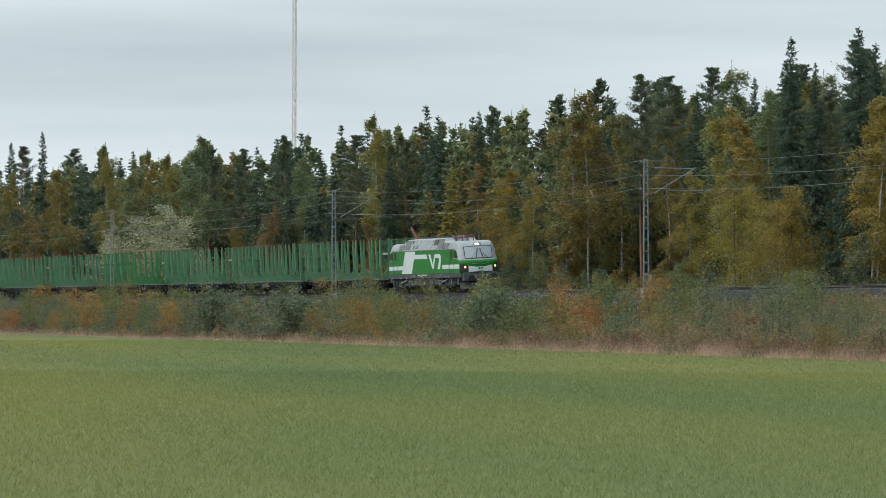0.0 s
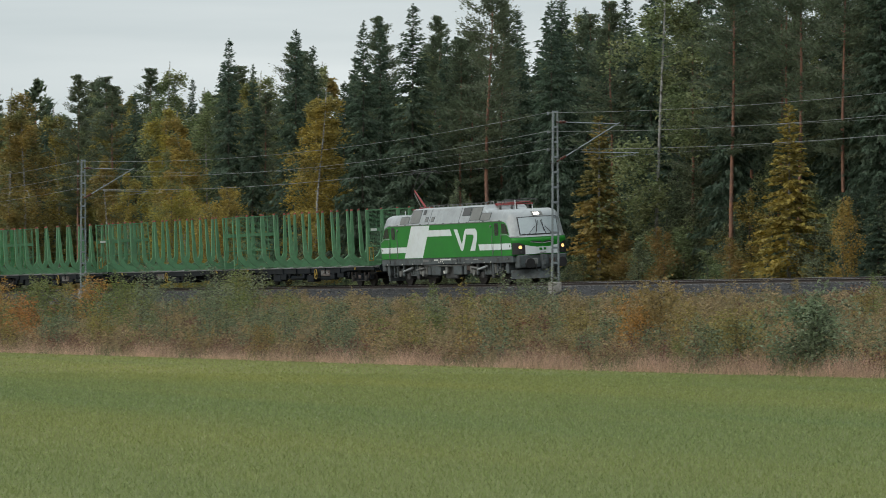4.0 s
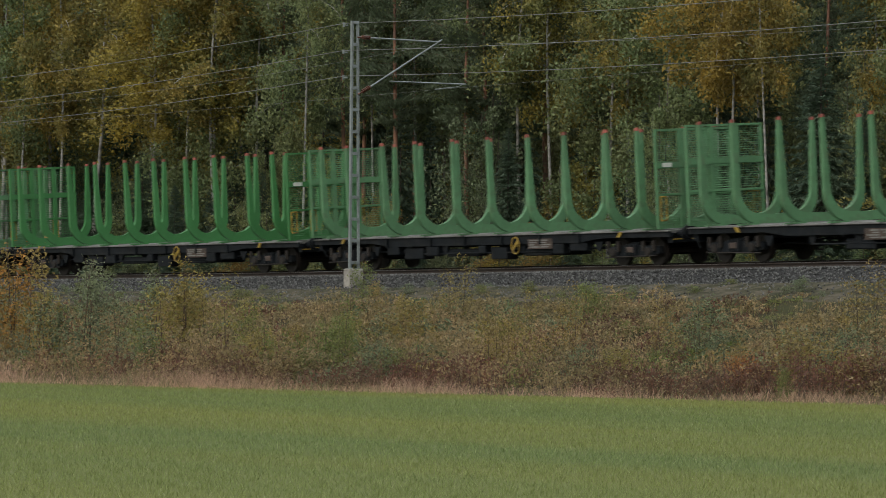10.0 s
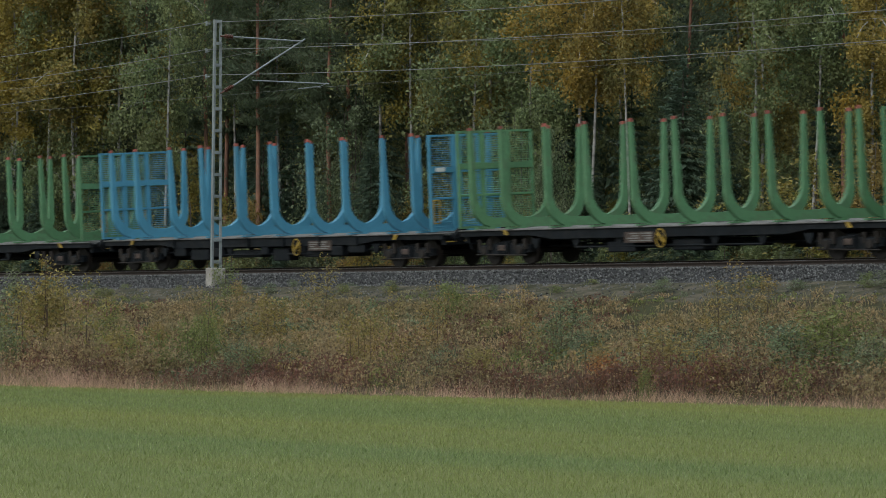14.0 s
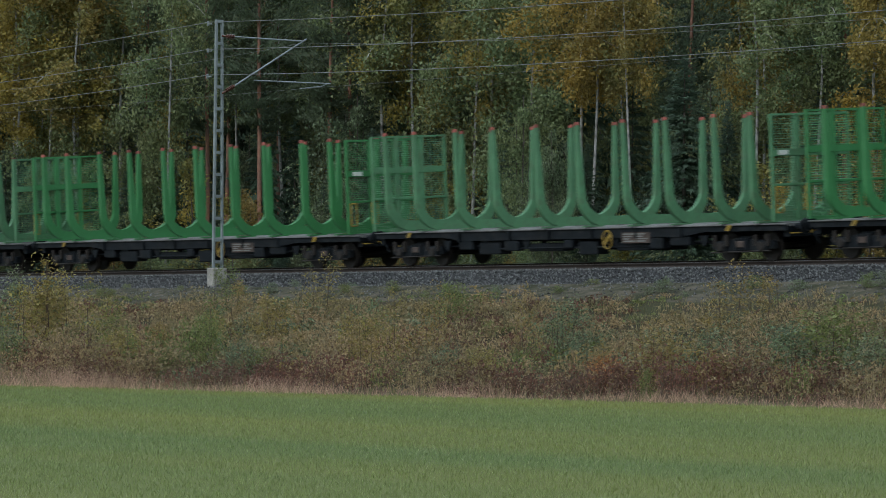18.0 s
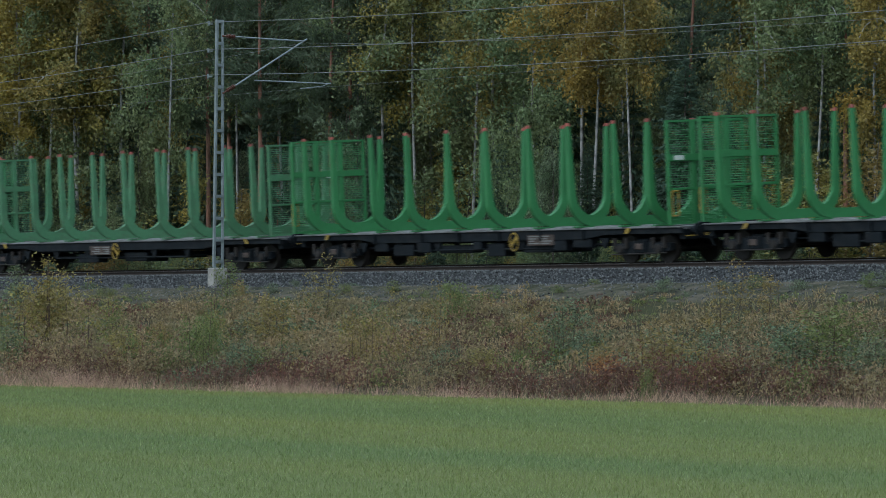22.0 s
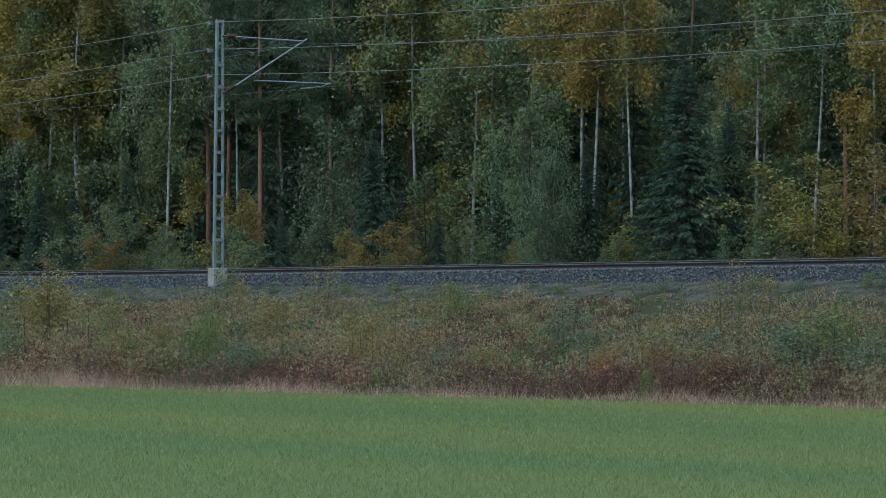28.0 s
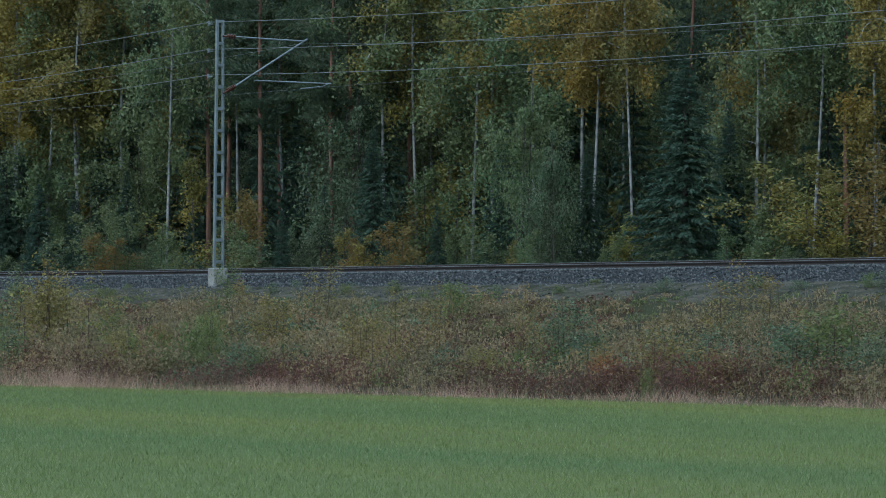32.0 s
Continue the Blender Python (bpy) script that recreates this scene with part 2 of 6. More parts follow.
def box(bm, x0, x1, y0, y1, z0, z1, bevel=0.0):
    vs = [bm.verts.new((x, y, z)) for x in (x0, x1) for y in (y0, y1) for z in (z0, z1)]
    fs = [bm.faces.new([vs[i] for i in f]) for f in ((0, 1, 3, 2), (4, 6, 7, 5), (0, 4, 5, 1), (2, 3, 7, 6), (0, 2, 6, 4), (1, 5, 7, 3))]
    if bevel:
        bmesh.ops.bevel(bm, geom=list({e for f in fs for e in f.edges}), offset=bevel, segments=1, affect="EDGES")
    return bm


def rod(bm, a, b, r0, r1=None, n=8):
    a, b = Vector(a), Vector(b)
    r1 = r0 if r1 is None else r1
    d = (b - a).normalized()
    u = d.orthogonal().normalized()
    w = d.cross(u)
    rings = []
    for p, r in ((a, r0), (b, r1)):
        rings.append([bm.verts.new(p + (u * math.cos(k * math.tau / n) + w * math.sin(k * math.tau / n)) * r) for k in range(n)])
    for k in range(n):
        bm.faces.new((rings[0][k], rings[0][(k + 1) % n], rings[1][(k + 1) % n], rings[1][k]))
    bm.faces.new(rings[0][::-1])
    bm.faces.new(rings[1])
    return bm


def slab(bm, outline, axis, lo, hi):
    """A flat outline pushed out to a thickness. axis 'y': outline in (x, z); 'x': in (y, z); 'z': in (x, y)."""
    def at(p, h):
        return {"y": (p[0], h, p[1]), "x": (h, p[0], p[1]), "z": (p[0], p[1], h)}[axis]
    a, b = [bm.verts.new(at(p, lo)) for p in outline], [bm.verts.new(at(p, hi)) for p in outline]
    n = len(outline)
    for k in range(n):
        bm.faces.new((a[k], a[(k + 1) % n], b[(k + 1) % n], b[k]))
    bm.faces.new(a[::-1])
    bm.faces.new(b)
    bmesh.ops.recalc_face_normals(bm, faces=bm.faces[:])
    return bm


def B():
    return bmesh.new()


def raw_mesh(name, verts, faces, material):
    """Mesh data from numpy arrays: verts (n, 3), faces (m, 3 or 4)."""
    me = bpy.data.meshes.new(name)
    verts, faces = np.asarray(verts, np.float32), np.asarray(faces, np.int32)
    k = faces.shape[1]
    me.vertices.add(len(verts))
    me.vertices.foreach_set("co", verts.ravel())
    me.loops.add(faces.size)
    me.loops.foreach_set("vertex_index", faces.ravel())
    me.polygons.add(len(faces))
    me.polygons.foreach_set("loop_start", np.arange(0, faces.size, k, dtype=np.int32))
    me.polygons.foreach_set("loop_total", np.full(len(faces), k, np.int32))
    me.update(calc_edges=True)
    me.materials.append(M[material])
    return me


rng = np.random.default_rng(7)


def leaves(centres, size, droop=0.0, stretch=1.6, corners=3, ways=None):
    """Small pointed leaves or sprays round the given points, turned at random or roughly along the ways given."""
    n = len(centres)
    a = rng.normal(size=(n, 3))
    if ways is not None:
        a = ways + 0.33 * a
    a[:, 2] -= droop * 1.5
    a /= np.linalg.norm(a, axis=1)[:, None]
    b = np.cross(a, rng.normal(size=(n, 3)))
    b /= np.linalg.norm(b, axis=1)[:, None]
    s = (size * rng.uniform(0.6, 1.3, n))[:, None]
    v = np.empty((n, corners, 3))
    v[:, 0] = centres - a * s * stretch * 0.5 - (b * s * 0.5 if corners == 3 else 0)
    v[:, 1] = centres + b * s * 0.5 - (a * s * stretch * 0.35 if corners == 3 else 0)
    v[:, 2] = centres + a * s * stretch * 0.5
    if corners == 4:
        v[:, 3] = centres - b * s * 0.5
    return v.reshape(-1, 3), np.arange(corners * n).reshape(-1, corners)


# ---- ground ----
def ground_z(s, y):
    """Height of the ground: field, verge, railway bank, forest floor."""
    u = line_y(s) - y
    e = line_y(s) - edge_y(s)
    if u >= e:
        return 0.0
    return bank_z(s, u, e) + line_z(s) * min(1.0, (e - u) / 10)


def bank_z(s, u, e):
    if u > 6.0:
        k = (e - u) / (e - 6.0)
        return 2.35 * k * k * (1.6 - 0.6 * k) + 0.05 * math.sin(s * 0.7) * math.sin(u * 1.1) * min(1, (e - u))
    if u > 3.9:
        return 2.35 + (6.0 - u) / 2.1 * 0.43
    if u > -4.0:
        return 2.65
    return 2.65 - min(1.0, (-4.0 - u) / 3.0) * 0.5 + 0.12 * math.sin(s * 0.3 + u * 0.4)


STATIONS = [-2500, -1600, -1100, -800, -650, -560] + list(range(-500, 40, 3)) + [60, 120, 250, 500, 1000, 2500]
ACROSS = [-2500, -900, -350, -160, -90, -60, -40, -30, -22, -16, -12, -9, -7, -5.5, -4, 0, 3.9, 4.6, 5.3, 6, 6.6, 7.4, 8.2, 9, 10, 11, 12, 13, 14.2]
verts, faces, kinds = [], [], []
for s in STATIONS:
    ly, ey = line_y(s), edge_y(s)
    ys = [ly - u for u in ACROSS if ly - u > ey + 3.0] + [ey + 2.6, ey + 1.5, ey + 0.3] + [ey + 0.25 - 0.05 * j for j in range(29 - sum(1 for u in ACROSS if ly - u > ey + 3.0))]
    ys += [ey - 1.0, ey - 4, ey - 10, ey - 20, ey - 35, ey - 60, ey - 160, ey - 600, ey - 2500]
    for y in ys:
        verts.append((s, y, ground_z(s, y) - (0.01 if y > ly - 3.9 else 0)))
wide = len(verts) // len(STATIONS)
for i in range(len(STATIONS) - 1):
    for j in range(wide - 1):
        a = i * wide + j
        faces.append((a, a + 1, a + wide + 1, a + wide))
        s, y = (STATIONS[i] + STATIONS[i + 1]) / 2, (verts[a][1] + verts[a + 1][1]) / 2
        u = line_y(s) - y
        kinds.append(3 if u < -4 else 2 if u < 6.6 else 1 if y > edge_y(s) + 2.6 else 4 if y > edge_y(s) + 0.3 else 0)
ground_data = bpy.data.meshes.new("ground")
ground_data.from_pydata(verts, [], faces)
for k in ("field", "soil", "sand", "moss", "thatch"):
    ground_data.materials.append(M[k])
ground_data.polygons.foreach_set("material_index", kinds)
ground = tagged(new("ground", ground_data), "flat green field rising to a weedy railway bank", "ground", kind="structure")

# ---- railway: ballast bed, sleepers, rails ----
BED = [(-3.9, 2.30), (-2.1, 3.20), (-1.3, 3.27), (1.3, 3.27), (2.1, 3.27), (3.9, 2.77)]   # towards the camera is positive
TRACK_S = list(range(-840, 640, 5))


def sweep(name, profile, material, stations, closed=True):
    """A profile drawn along the line; what lies between the shoulders leans with the track."""
    lean = math.tan(radians(CANT))
    vs, fs = [], []
    n = len(profile)
    for s in stations:
        a = radians(line_turn(s))
        for u, z in profile:
            vs.append((s + u * math.sin(a), line_y(s) - u * math.cos(a), z + line_z(s) + (0.797 - u) * lean))
    for i in range(len(stations) - 1):
        for k in range(n if closed else n - 1):
            a, b = i * n + k, i * n + (k + 1) % n
            fs.append((a, b, b + n, a + n))
    return raw_mesh(name, vs, fs, material)


ballast = tagged(part("ballast", sweep("ballast", BED, "ballast", TRACK_S, False), None), "grey crushed-stone bed under the rails", "ballast", kind="structure")
RAIL_PROFILE = [(-0.07, 3.27), (-0.012, 3.30), (-0.012, 3.385), (-0.036, 3.395), (-0.036, 3.43), (0.036, 3.43), (0.036, 3.395), (0.012, 3.385), (0.012, 3.30), (0.07, 3.27)]
railway = thing("railway_track", "single track of worn steel rails on concrete sleepers", "railway track")
for side in (-0.797, 0.797):
    rail = part("rail", sweep("rail", [(u + side, z) for u, z in RAIL_PROFILE], "rail", TRACK_S), None, railway, "dark rusty steel rail")
    part("rail_head", sweep("rail_head", [(side - 0.03, 3.431), (side + 0.03, 3.431), (side + 0.03, 3.436), (side - 0.03, 3.436)], "railtop", TRACK_S), None, rail, "bright polished running surface")
sleeper_bm = B()
box(sleeper_bm, -0.13, 0.13, -1.3, 1.3, 3.12 - RAIL, 3.285 - RAIL, 0.02)
sleeper_data = bpy.data.meshes.new("sleeper")
sleeper_bm.to_mesh(sleeper_data)
sleeper_bm.free()
sleeper_data.materials.append(M["sleeper"])
for k in range(290):
    s = -215 + k * 0.61
    ob = new("sleeper", sleeper_data)
    ob.parent = railway
    ob.matrix_basis = pose(s, line_y(s), RAIL + line_z(s) + 0.797 * math.sin(radians(CANT)), CANT, 0, line_turn(s))

# loose stones on the ballast shoulder that faces the field
n = 44000
st = np.concatenate([rng.uniform(-150, -55, n - 9000), rng.uniform(-260, -150, 9000)])
uu = np.where(rng.uniform(0, 1, n) < 0.86, rng.uniform(0.9, 3.6, n), 3.6 + 2.8 * rng.uniform(0, 1, n) ** 1.8)
zz = np.interp(uu, [0.9, 1.3, 2.1, 3.45, 3.9, 6.0, 7.6], [3.25, 3.27, 3.22, 2.77, 2.775, 2.36, 2.0])
cy = np.array([line_y(v) for v in st]) - uu
c = np.stack([st, cy, zz + np.array([line_z(v) for v in st])], 1)
size = (0.022 + 0.034 * rng.uniform(0, 1, n) ** 2)[:, None, None]
octa = np.array([(1, 0, 0), (0, 1, 0), (-1, 0, 0), (0, -1, 0), (0, 0, 1), (0, 0, -0.6)], float)
v = octa[None] * size * rng.uniform(0.6, 1.25, (n, 6, 1)) + c[:, None]
f = np.array([(0, 1, 4), (1, 2, 4), (2, 3, 4), (3, 0, 4), (1, 0, 5), (2, 1, 5), (3, 2, 5), (0, 3, 5)])
f = (np.arange(n)[:, None, None] * 6 + f[None]).reshape(-1, 3)
tagged(part("ballast_stones", raw_mesh("ballast_stones", v.reshape(-1, 3), f, "stone"), None), "loose grey crushed stones on the railway bank", "stones", kind="stuff")

# ---- catenary masts and wires ----
MASTS = [-449.5, -382.2, -314.9, -247.4, -179.7, -112.1, -44.6]
MAST_U = 3.1     # in front of the track's centre


def catenary_mast():
    ob = thing("catenary_mast", "galvanised lattice steel mast on a concrete footing beside the track", "mast", "masts along the railway")
    foot = B()
    box(foot, -0.20, 0.20, -0.13, 0.42, -0.95, 0.02, 0.03)
    part("footing", foot, "concrete", ob, "stained concrete block")
    # near chord upright, far chord leaning in towards the top
    for y0, y1, w in ((0.0, 0.0, 0.035), (0.34, 0.22, 0.028)):
        bm = B()
        slab(bm, [(y0 - w, 0.0), (y0 + w, 0.0), (y1 + w, 8.25), (y1 - w, 8.25)], "x", -0.05, 0.05)
        part("chord", bm, "zinc", ob)
        part("base_plate", box(B(), -0.09, 0.09, y0 - 0.08, y0 + 0.08, 0.0, 0.03), "zinc", ob)
    for k in range(12):
        z = 0.22 + k * 0.725
        w = 0.34 - 0.12 * z / 8.25
        part("batten", box(B(), -0.058, 0.058, -0.02, w + 0.02, z - 0.05, z + 0.05), "zinc", ob)
    # cantilever towards the track: +y is away from the camera
    arm = B()
    rod(arm, (0.2, 0.3, 7.70), (0.25, 3.35, 7.68), 0.026)
    rod(arm, (0.25, 0.55, 6.05), (0.25, 3.45, 7.76), 0.03)
    rod(arm, (0.25, 1.35, 6.28), (0.25, 4.45, 6.30), 0.022)
    rod(arm, (0.25, 3.2, 6.08), (0.25, 4.1, 6.20), 0.016)
    rod(arm, (0.25, 4.1, 6.20), (0.25, 4.35, 6.30), 0.014)
    cant = part("cantilever", arm, "zinc", ob, "bracket arm carrying the contact wire")
    for a, b in (((0.2, 0.1, 7.70), (0.2, 0.62, 7.70)), ((0.25, 0.1, 5.80), (0.25, 0.6, 6.08))):
        ins = B()
        a, b = Vector(a), Vector(b)
        rod(ins, a, b, 0.03)
        for k in range(5):
            p = a.lerp(b, 0.35 + 0.12 * k)
            rod(ins, p, p + (b - a).normalized() * 0.025, 0.075)
        part("insulator", ins, "porcelain", cant, "brown ribbed insulator")
    for z in (8.1, 7.2, 6.35):
        bm = B()
        rod(bm, (-0.05, -0.14, z), (-0.28, -0.14, z), 0.02)
        rod(bm, (-0.28, -0.14, z - 0.05), (-0.28, -0.14, z + 0.1), 0.04)
        part("wire_clamp", bm, "zinc", ob)
    return ob


first = None
for s in MASTS:
    m = pose(s, line_y(s) - MAST_U, RAIL + line_z(s), 0, 0.35, line_turn(s))
    if first is None:
        first = catenary_mast()
        first.matrix_basis = m
    else:
        copy_thing(first, m)


def wire(name, label, u, z, sag, r=0.011, dz=0.0, flat=False):
    """One long wire hung from mast to mast."""
    vs, fs = [], []
    pts = []
    for i in range(len(MASTS) - 1):
        for k in range(12):
            a = k / 12
            s = MASTS[i] * (1 - a) + MASTS[i + 1] * a
            pts.append((s, line_y(s) - u, RAIL + line_z(s) + z - sag * 4 * a * (1 - a)))
    for p in pts:
        for k in range(4):
            a = math.pi / 4 + k * math.pi / 2
            vs.append((p[0], p[1] + r * math.cos(a), p[2] + r * math.sin(a)))
    for i in range(len(pts) - 1):
        for k in range(4):
            a, b = i * 4 + k, i * 4 + (k + 1) % 4
            fs.append((a, b, b + 4, a + 4))
    tagged(part(name, raw_mesh(name, vs, fs, "wire"), None), label, "cable", "overhead railway wires")


wire("feeder_wire", "thin grey overhead wire along the mast tops", MAST_U + 0.28, 8.15, 0.75, 0.013)
wire("feeder_wire", "thin grey overhead wire below the mast tops", MAST_U + 0.28, 7.25, 0.75, 0.013)
wire("feeder_wire", "thin grey overhead wire held on the mast front", MAST_U + 0.28, 6.4, 0.7, 0.013)
wire("messenger_wire", "sagging wire that carries the contact wire", -0.2, 7.60, 0.9, 0.006)
wire("contact_wire", "straight contact wire above the track", -0.2, 6.08, 0.05, 0.005)


# ---- locomotive ----
def grid_solid(bm, outer, inner):
    """A curved plate from two grids of points, closed round its rim."""
    o = [[bm.verts.new(p) for p in row] for row in outer]
    i = [[bm.verts.new(p) for p in row] for row in inner]
    n, m = len(o), len(o[0])
    for r in range(n - 1):
        for c in range(m - 1):
            bm.faces.new((o[r][c], o[r][c + 1], o[r + 1][c + 1], o[r + 1][c]))
            bm.faces.new((i[r][c], i[r + 1][c], i[r + 1][c + 1], i[r][c + 1]))
    rim = [(0, c) for c in range(m)] + [(r, m - 1) for r in range(1, n)] + [(n - 1, c) for c in range(m - 2, -1, -1)] + [(r, 0) for r in range(n - 2, 0, -1)]
    for (a, b), (c, d) in zip(rim, rim[1:] + rim[:1]):
        bm.faces.new((o[a][b], i[a][b], i[c][d], o[c][d]))
    bmesh.ops.recalc_face_normals(bm, faces=bm.faces[:])
    return bm


NOSE = ((1.40, 8.78), (2.18, 8.80), (2.34, 8.74), (2.44, 8.60), (3.34, 8.36), (3.52, 8.25), (3.64, 8.08), (3.72, 7.82), (3.77, 7.40))


def half_width(z):
    """Half the body's width at a height over the rail: upright sides, sloping shoulders, a crowned roof."""
    return 1.492 if z <= 3.2 else float(np.interp(z, [3.2, 3.25, 3.62, 3.70, 3.78, 4.0, 4.05], [1.492, 1.45, 1.30, 1.22, 1.12, 1.14, 0.98]))


def cab_x(z, v):
    """The bowed front face: how far forward it lies at height z and distance v from the middle."""
    x0 = float(np.interp(z, [p[0] for p in NOSE], [p[1] for p in NOSE]))
    a, bend = abs(v), 1.2 if z < 2.44 else 1.2 - 0.18 * min(1.0, (z - 2.44) / 0.9)
    turn_in = max(0.0, a - bend)
    return x0 - 0.13 * min(a, bend) ** 2 - (0.26 if z < 2.44 else 0.7) * turn_in - (2.2 if z < 2.44 else 0.9) * turn_in ** 2


def locomotive():
    """Local axes: x forwards, -y towards the camera, z over the rail."""
    ob = thing("locomotive", "green and white electric locomotive with silver roof and lit headlights", "locomotive")
    W = 1.506
    core = box(B(), -7.1, 7.1, -1.40, 1.40, 1.30, 3.2)
    part("body", core, "green", ob, "green painted body shell")
    # low silver roof over the cabs, raised machine-room roof between them
    bm = B()
    secs = []
    for x, crest in ((-5.25, 3.66), (-4.62, 3.74), (-4.42, 4.02), (4.42, 4.02), (4.62, 3.84), (5.25, 3.66)):
        half = [(-1.47, 3.20), (-1.45, 3.25)] + [(-(1.45 - 0.4 * (z - 3.25)), z) for z in (3.25 + (crest - 3.25) * 0.5, crest - 0.03)] + [(-(1.45 - 0.4 * (crest - 3.25)) + 0.12, crest + 0.02), (-0.5, crest + 0.05)]
        secs.append([bm.verts.new((x, y, z)) for y, z in half + [(-y, z) for y, z in half[::-1]]])
    for a, b in zip(secs, secs[1:]):
        for k in range(len(a)):
            bm.faces.new((a[k], a[(k + 1) % len(a)], b[(k + 1) % len(a)], b[k]))
    bm.faces.new(secs[0])
    bm.faces.new(secs[-1][::-1])
    bmesh.ops.recalc_face_normals(bm, faces=bm.faces[:])
    part("roof", bm, "silver", ob, "raised silver-grey roof with sloping shoulders")
    for sg in (-1, 1):
        # cab shell: rows up the height, each running from one side round the front to the other
        def shell(zs, back):
            bm = B()
            rows = []
            for z in zs:
                w = half_width(z)
                vs = [-w, -w, -w * 0.985, -w * 0.95, -w * 0.88, -w * 0.75, -w * 0.5, -w * 0.25, 0, w * 0.25, w * 0.5, w * 0.75, w * 0.88, w * 0.95, w * 0.985, w, w]
                rows.append([bm.verts.new((sg * (back if k in (0, len(vs) - 1) else cab_x(z, v)), v, z)) for k, v in enumerate(vs)])
            for a, b in zip(rows, rows[1:]):
                for k in range(len(a) - 1):
                    bm.faces.new((a[k], a[k + 1], b[k + 1], b[k]))
            bm.faces.new(rows[0])
            bm.faces.new(rows[-1])
            bm.faces.new([r[0] for r in rows] + [r[-1] for r in rows[::-1]])
            bmesh.ops.recalc_face_normals(bm, faces=bm.faces[:])
            return bm

        part("cab_shell", shell((2.335, 2.44, 2.7, 3.0, 3.2, 3.25, 3.36, 3.46, 3.54, 3.60, 3.65, 3.69, 3.72, 3.745, 3.765), 5.0), "silver", ob, "silver-grey cab roof and windscreen surround", True)
        part("nose", shell((1.44, 1.75, 2.06, 2.18, 2.332), 7.2), "green", ob, "green rounded nose", True)

        def skin(name, v0, v1, lo, hi, material, label="", lift=0.012, parent=None, n=9):
            """A plate laid on the bowed front, between two height lines."""
            outer, inner = [], []
            for k in range(n):
                v = v0 + (v1 - v0) * k / (n - 1)
                a, b = lo(v), hi(v)
                zs = [a + (b - a) * q / 4 for q in range(5)]
                outer.append([(sg * (cab_x(z, v) + lift), v, z) for z in zs])
                inner.append([(sg * (cab_x(z, v) - 0.03), v, z) for z in zs])
            return part(name, grid_solid(B(), outer, inner), material, parent or ob, label)

        flat = lambda z: (lambda v: z)
        skin("windscreen_frame", -1.09, 1.09, flat(2.43), lambda v: 3.37 - 0.02 * v * v, "black", "black windscreen frame", 0.010)
        skin("windscreen", -1.04, 1.04, flat(2.48), lambda v: 3.33 - 0.02 * v * v, "screen", "wide raked windscreen", 0.018)
        skin("windscreen_sill", -1.16, 1.16, flat(2.335), flat(2.42), "silver", "silver ledge under the windscreen", 0.02)
        skin("lamp_frame", -0.30, 0.30, flat(3.40), flat(3.62), "grille", "dark frame of the top headlight", 0.012)
        skin("top_lamp", -0.20, 0.12, flat(3.44), flat(3.58), "lamp_white" if sg > 0 else "screen", "lit white top headlight", 0.022)
        for side in (-1, 1):
            skin("grille_slot", side * 0.05, side * 0.62, lambda v: 2.03 + 0.13 * (abs(v) - 0.05), lambda v: 2.09 + 0.10 * abs(v), "black", "dark ventilation slot", 0.012)
            skin("slot_lip", side * 0.02, side * 0.66, lambda v: 1.995 + 0.13 * (abs(v) - 0.05), lambda v: 2.027 + 0.13 * (abs(v) - 0.05), "silver", "pale lip under the slot", 0.02)
        skin("nose_panel", -0.97, 0.97, lambda v: 1.50 - 0.03 * abs(v), lambda v: 1.83 + 0.11 * max(0.0, abs(v) - 0.35) / 0.6, "white", "pale grey nose panel", 0.014, n=13)
        for x0, x1, z0, z1 in ((-0.20, -0.04, 1.66, 1.78), (0.03, 0.18, 1.66, 1.78), (-0.16, 0.16, 1.52, 1.57)):
            skin("emblem", x0, x1, flat(z0), flat(z1), "green" if z0 > 1.6 else "grille", "small green emblem" if z0 > 1.6 else "", 0.02)
        for side in (-1, 1):
            # headlight housings wrapped round the corners
            box_skin = skin("lamp_housing", side * 0.93, side * 1.49, lambda v: 1.49, lambda v: 1.93 + 0.14 * min(1.0, (abs(v) - 0.93) / 0.3), "black", "black headlight housing", 0.02, n=13)
            b = B()
            rod(b, (sg * 8.50, side * 1.17, 1.84), (sg * (cab_x(1.84, 1.17) + 0.045), side * 1.17, 1.84), 0.095, 0.085, 14)
            part("headlight", b, "lamp" if sg > 0 else "dark_grille", box_skin, "lit warm headlight" if sg > 0 else "unlit headlight")
            b = B()
            rod(b, (sg * 8.50, side * 1.12, 1.62), (sg * (cab_x(1.62, 1.12) + 0.03), side * 1.12, 1.62), 0.06, 0.055, 10)
            part("tail_lamp", b, "dark_grille", box_skin)
            b = B()
            rod(b, (sg * 8.6, side * 0.88, 1.04), (sg * 9.02, side * 0.88, 1.04), 0.13, n=12)
            rod(b, (sg * 9.02, side * 0.88, 1.04), (sg * 9.16, side * 0.88, 1.04), 0.26, 0.24, n=16)
            part("buffer", b, "black", ob, "dark round buffer")
            b = B()
            foot = (sg * (cab_x(2.42, 0.3) + 0.05), side * 0.30, 2.42)
            rod(b, foot, (sg * (cab_x(3.1, 0.05) + 0.05), side * 0.08, 3.16), 0.018)
            rod(b, (sg * (cab_x(2.42, 0.72) + 0.05), side * 0.72, 2.41), (sg * (cab_x(2.8, 0.3) + 0.05), side * 0.28, 2.86), 0.013)
            rod(b, (sg * (cab_x(2.6, 0.2) + 0.05), side * 0.20, 2.6), (sg * (cab_x(3.2, 0.12) + 0.05), side * 0.16, 3.2), 0.013)
            part("wiper", b, "black", ob, "black windscreen wiper")
            b = B()
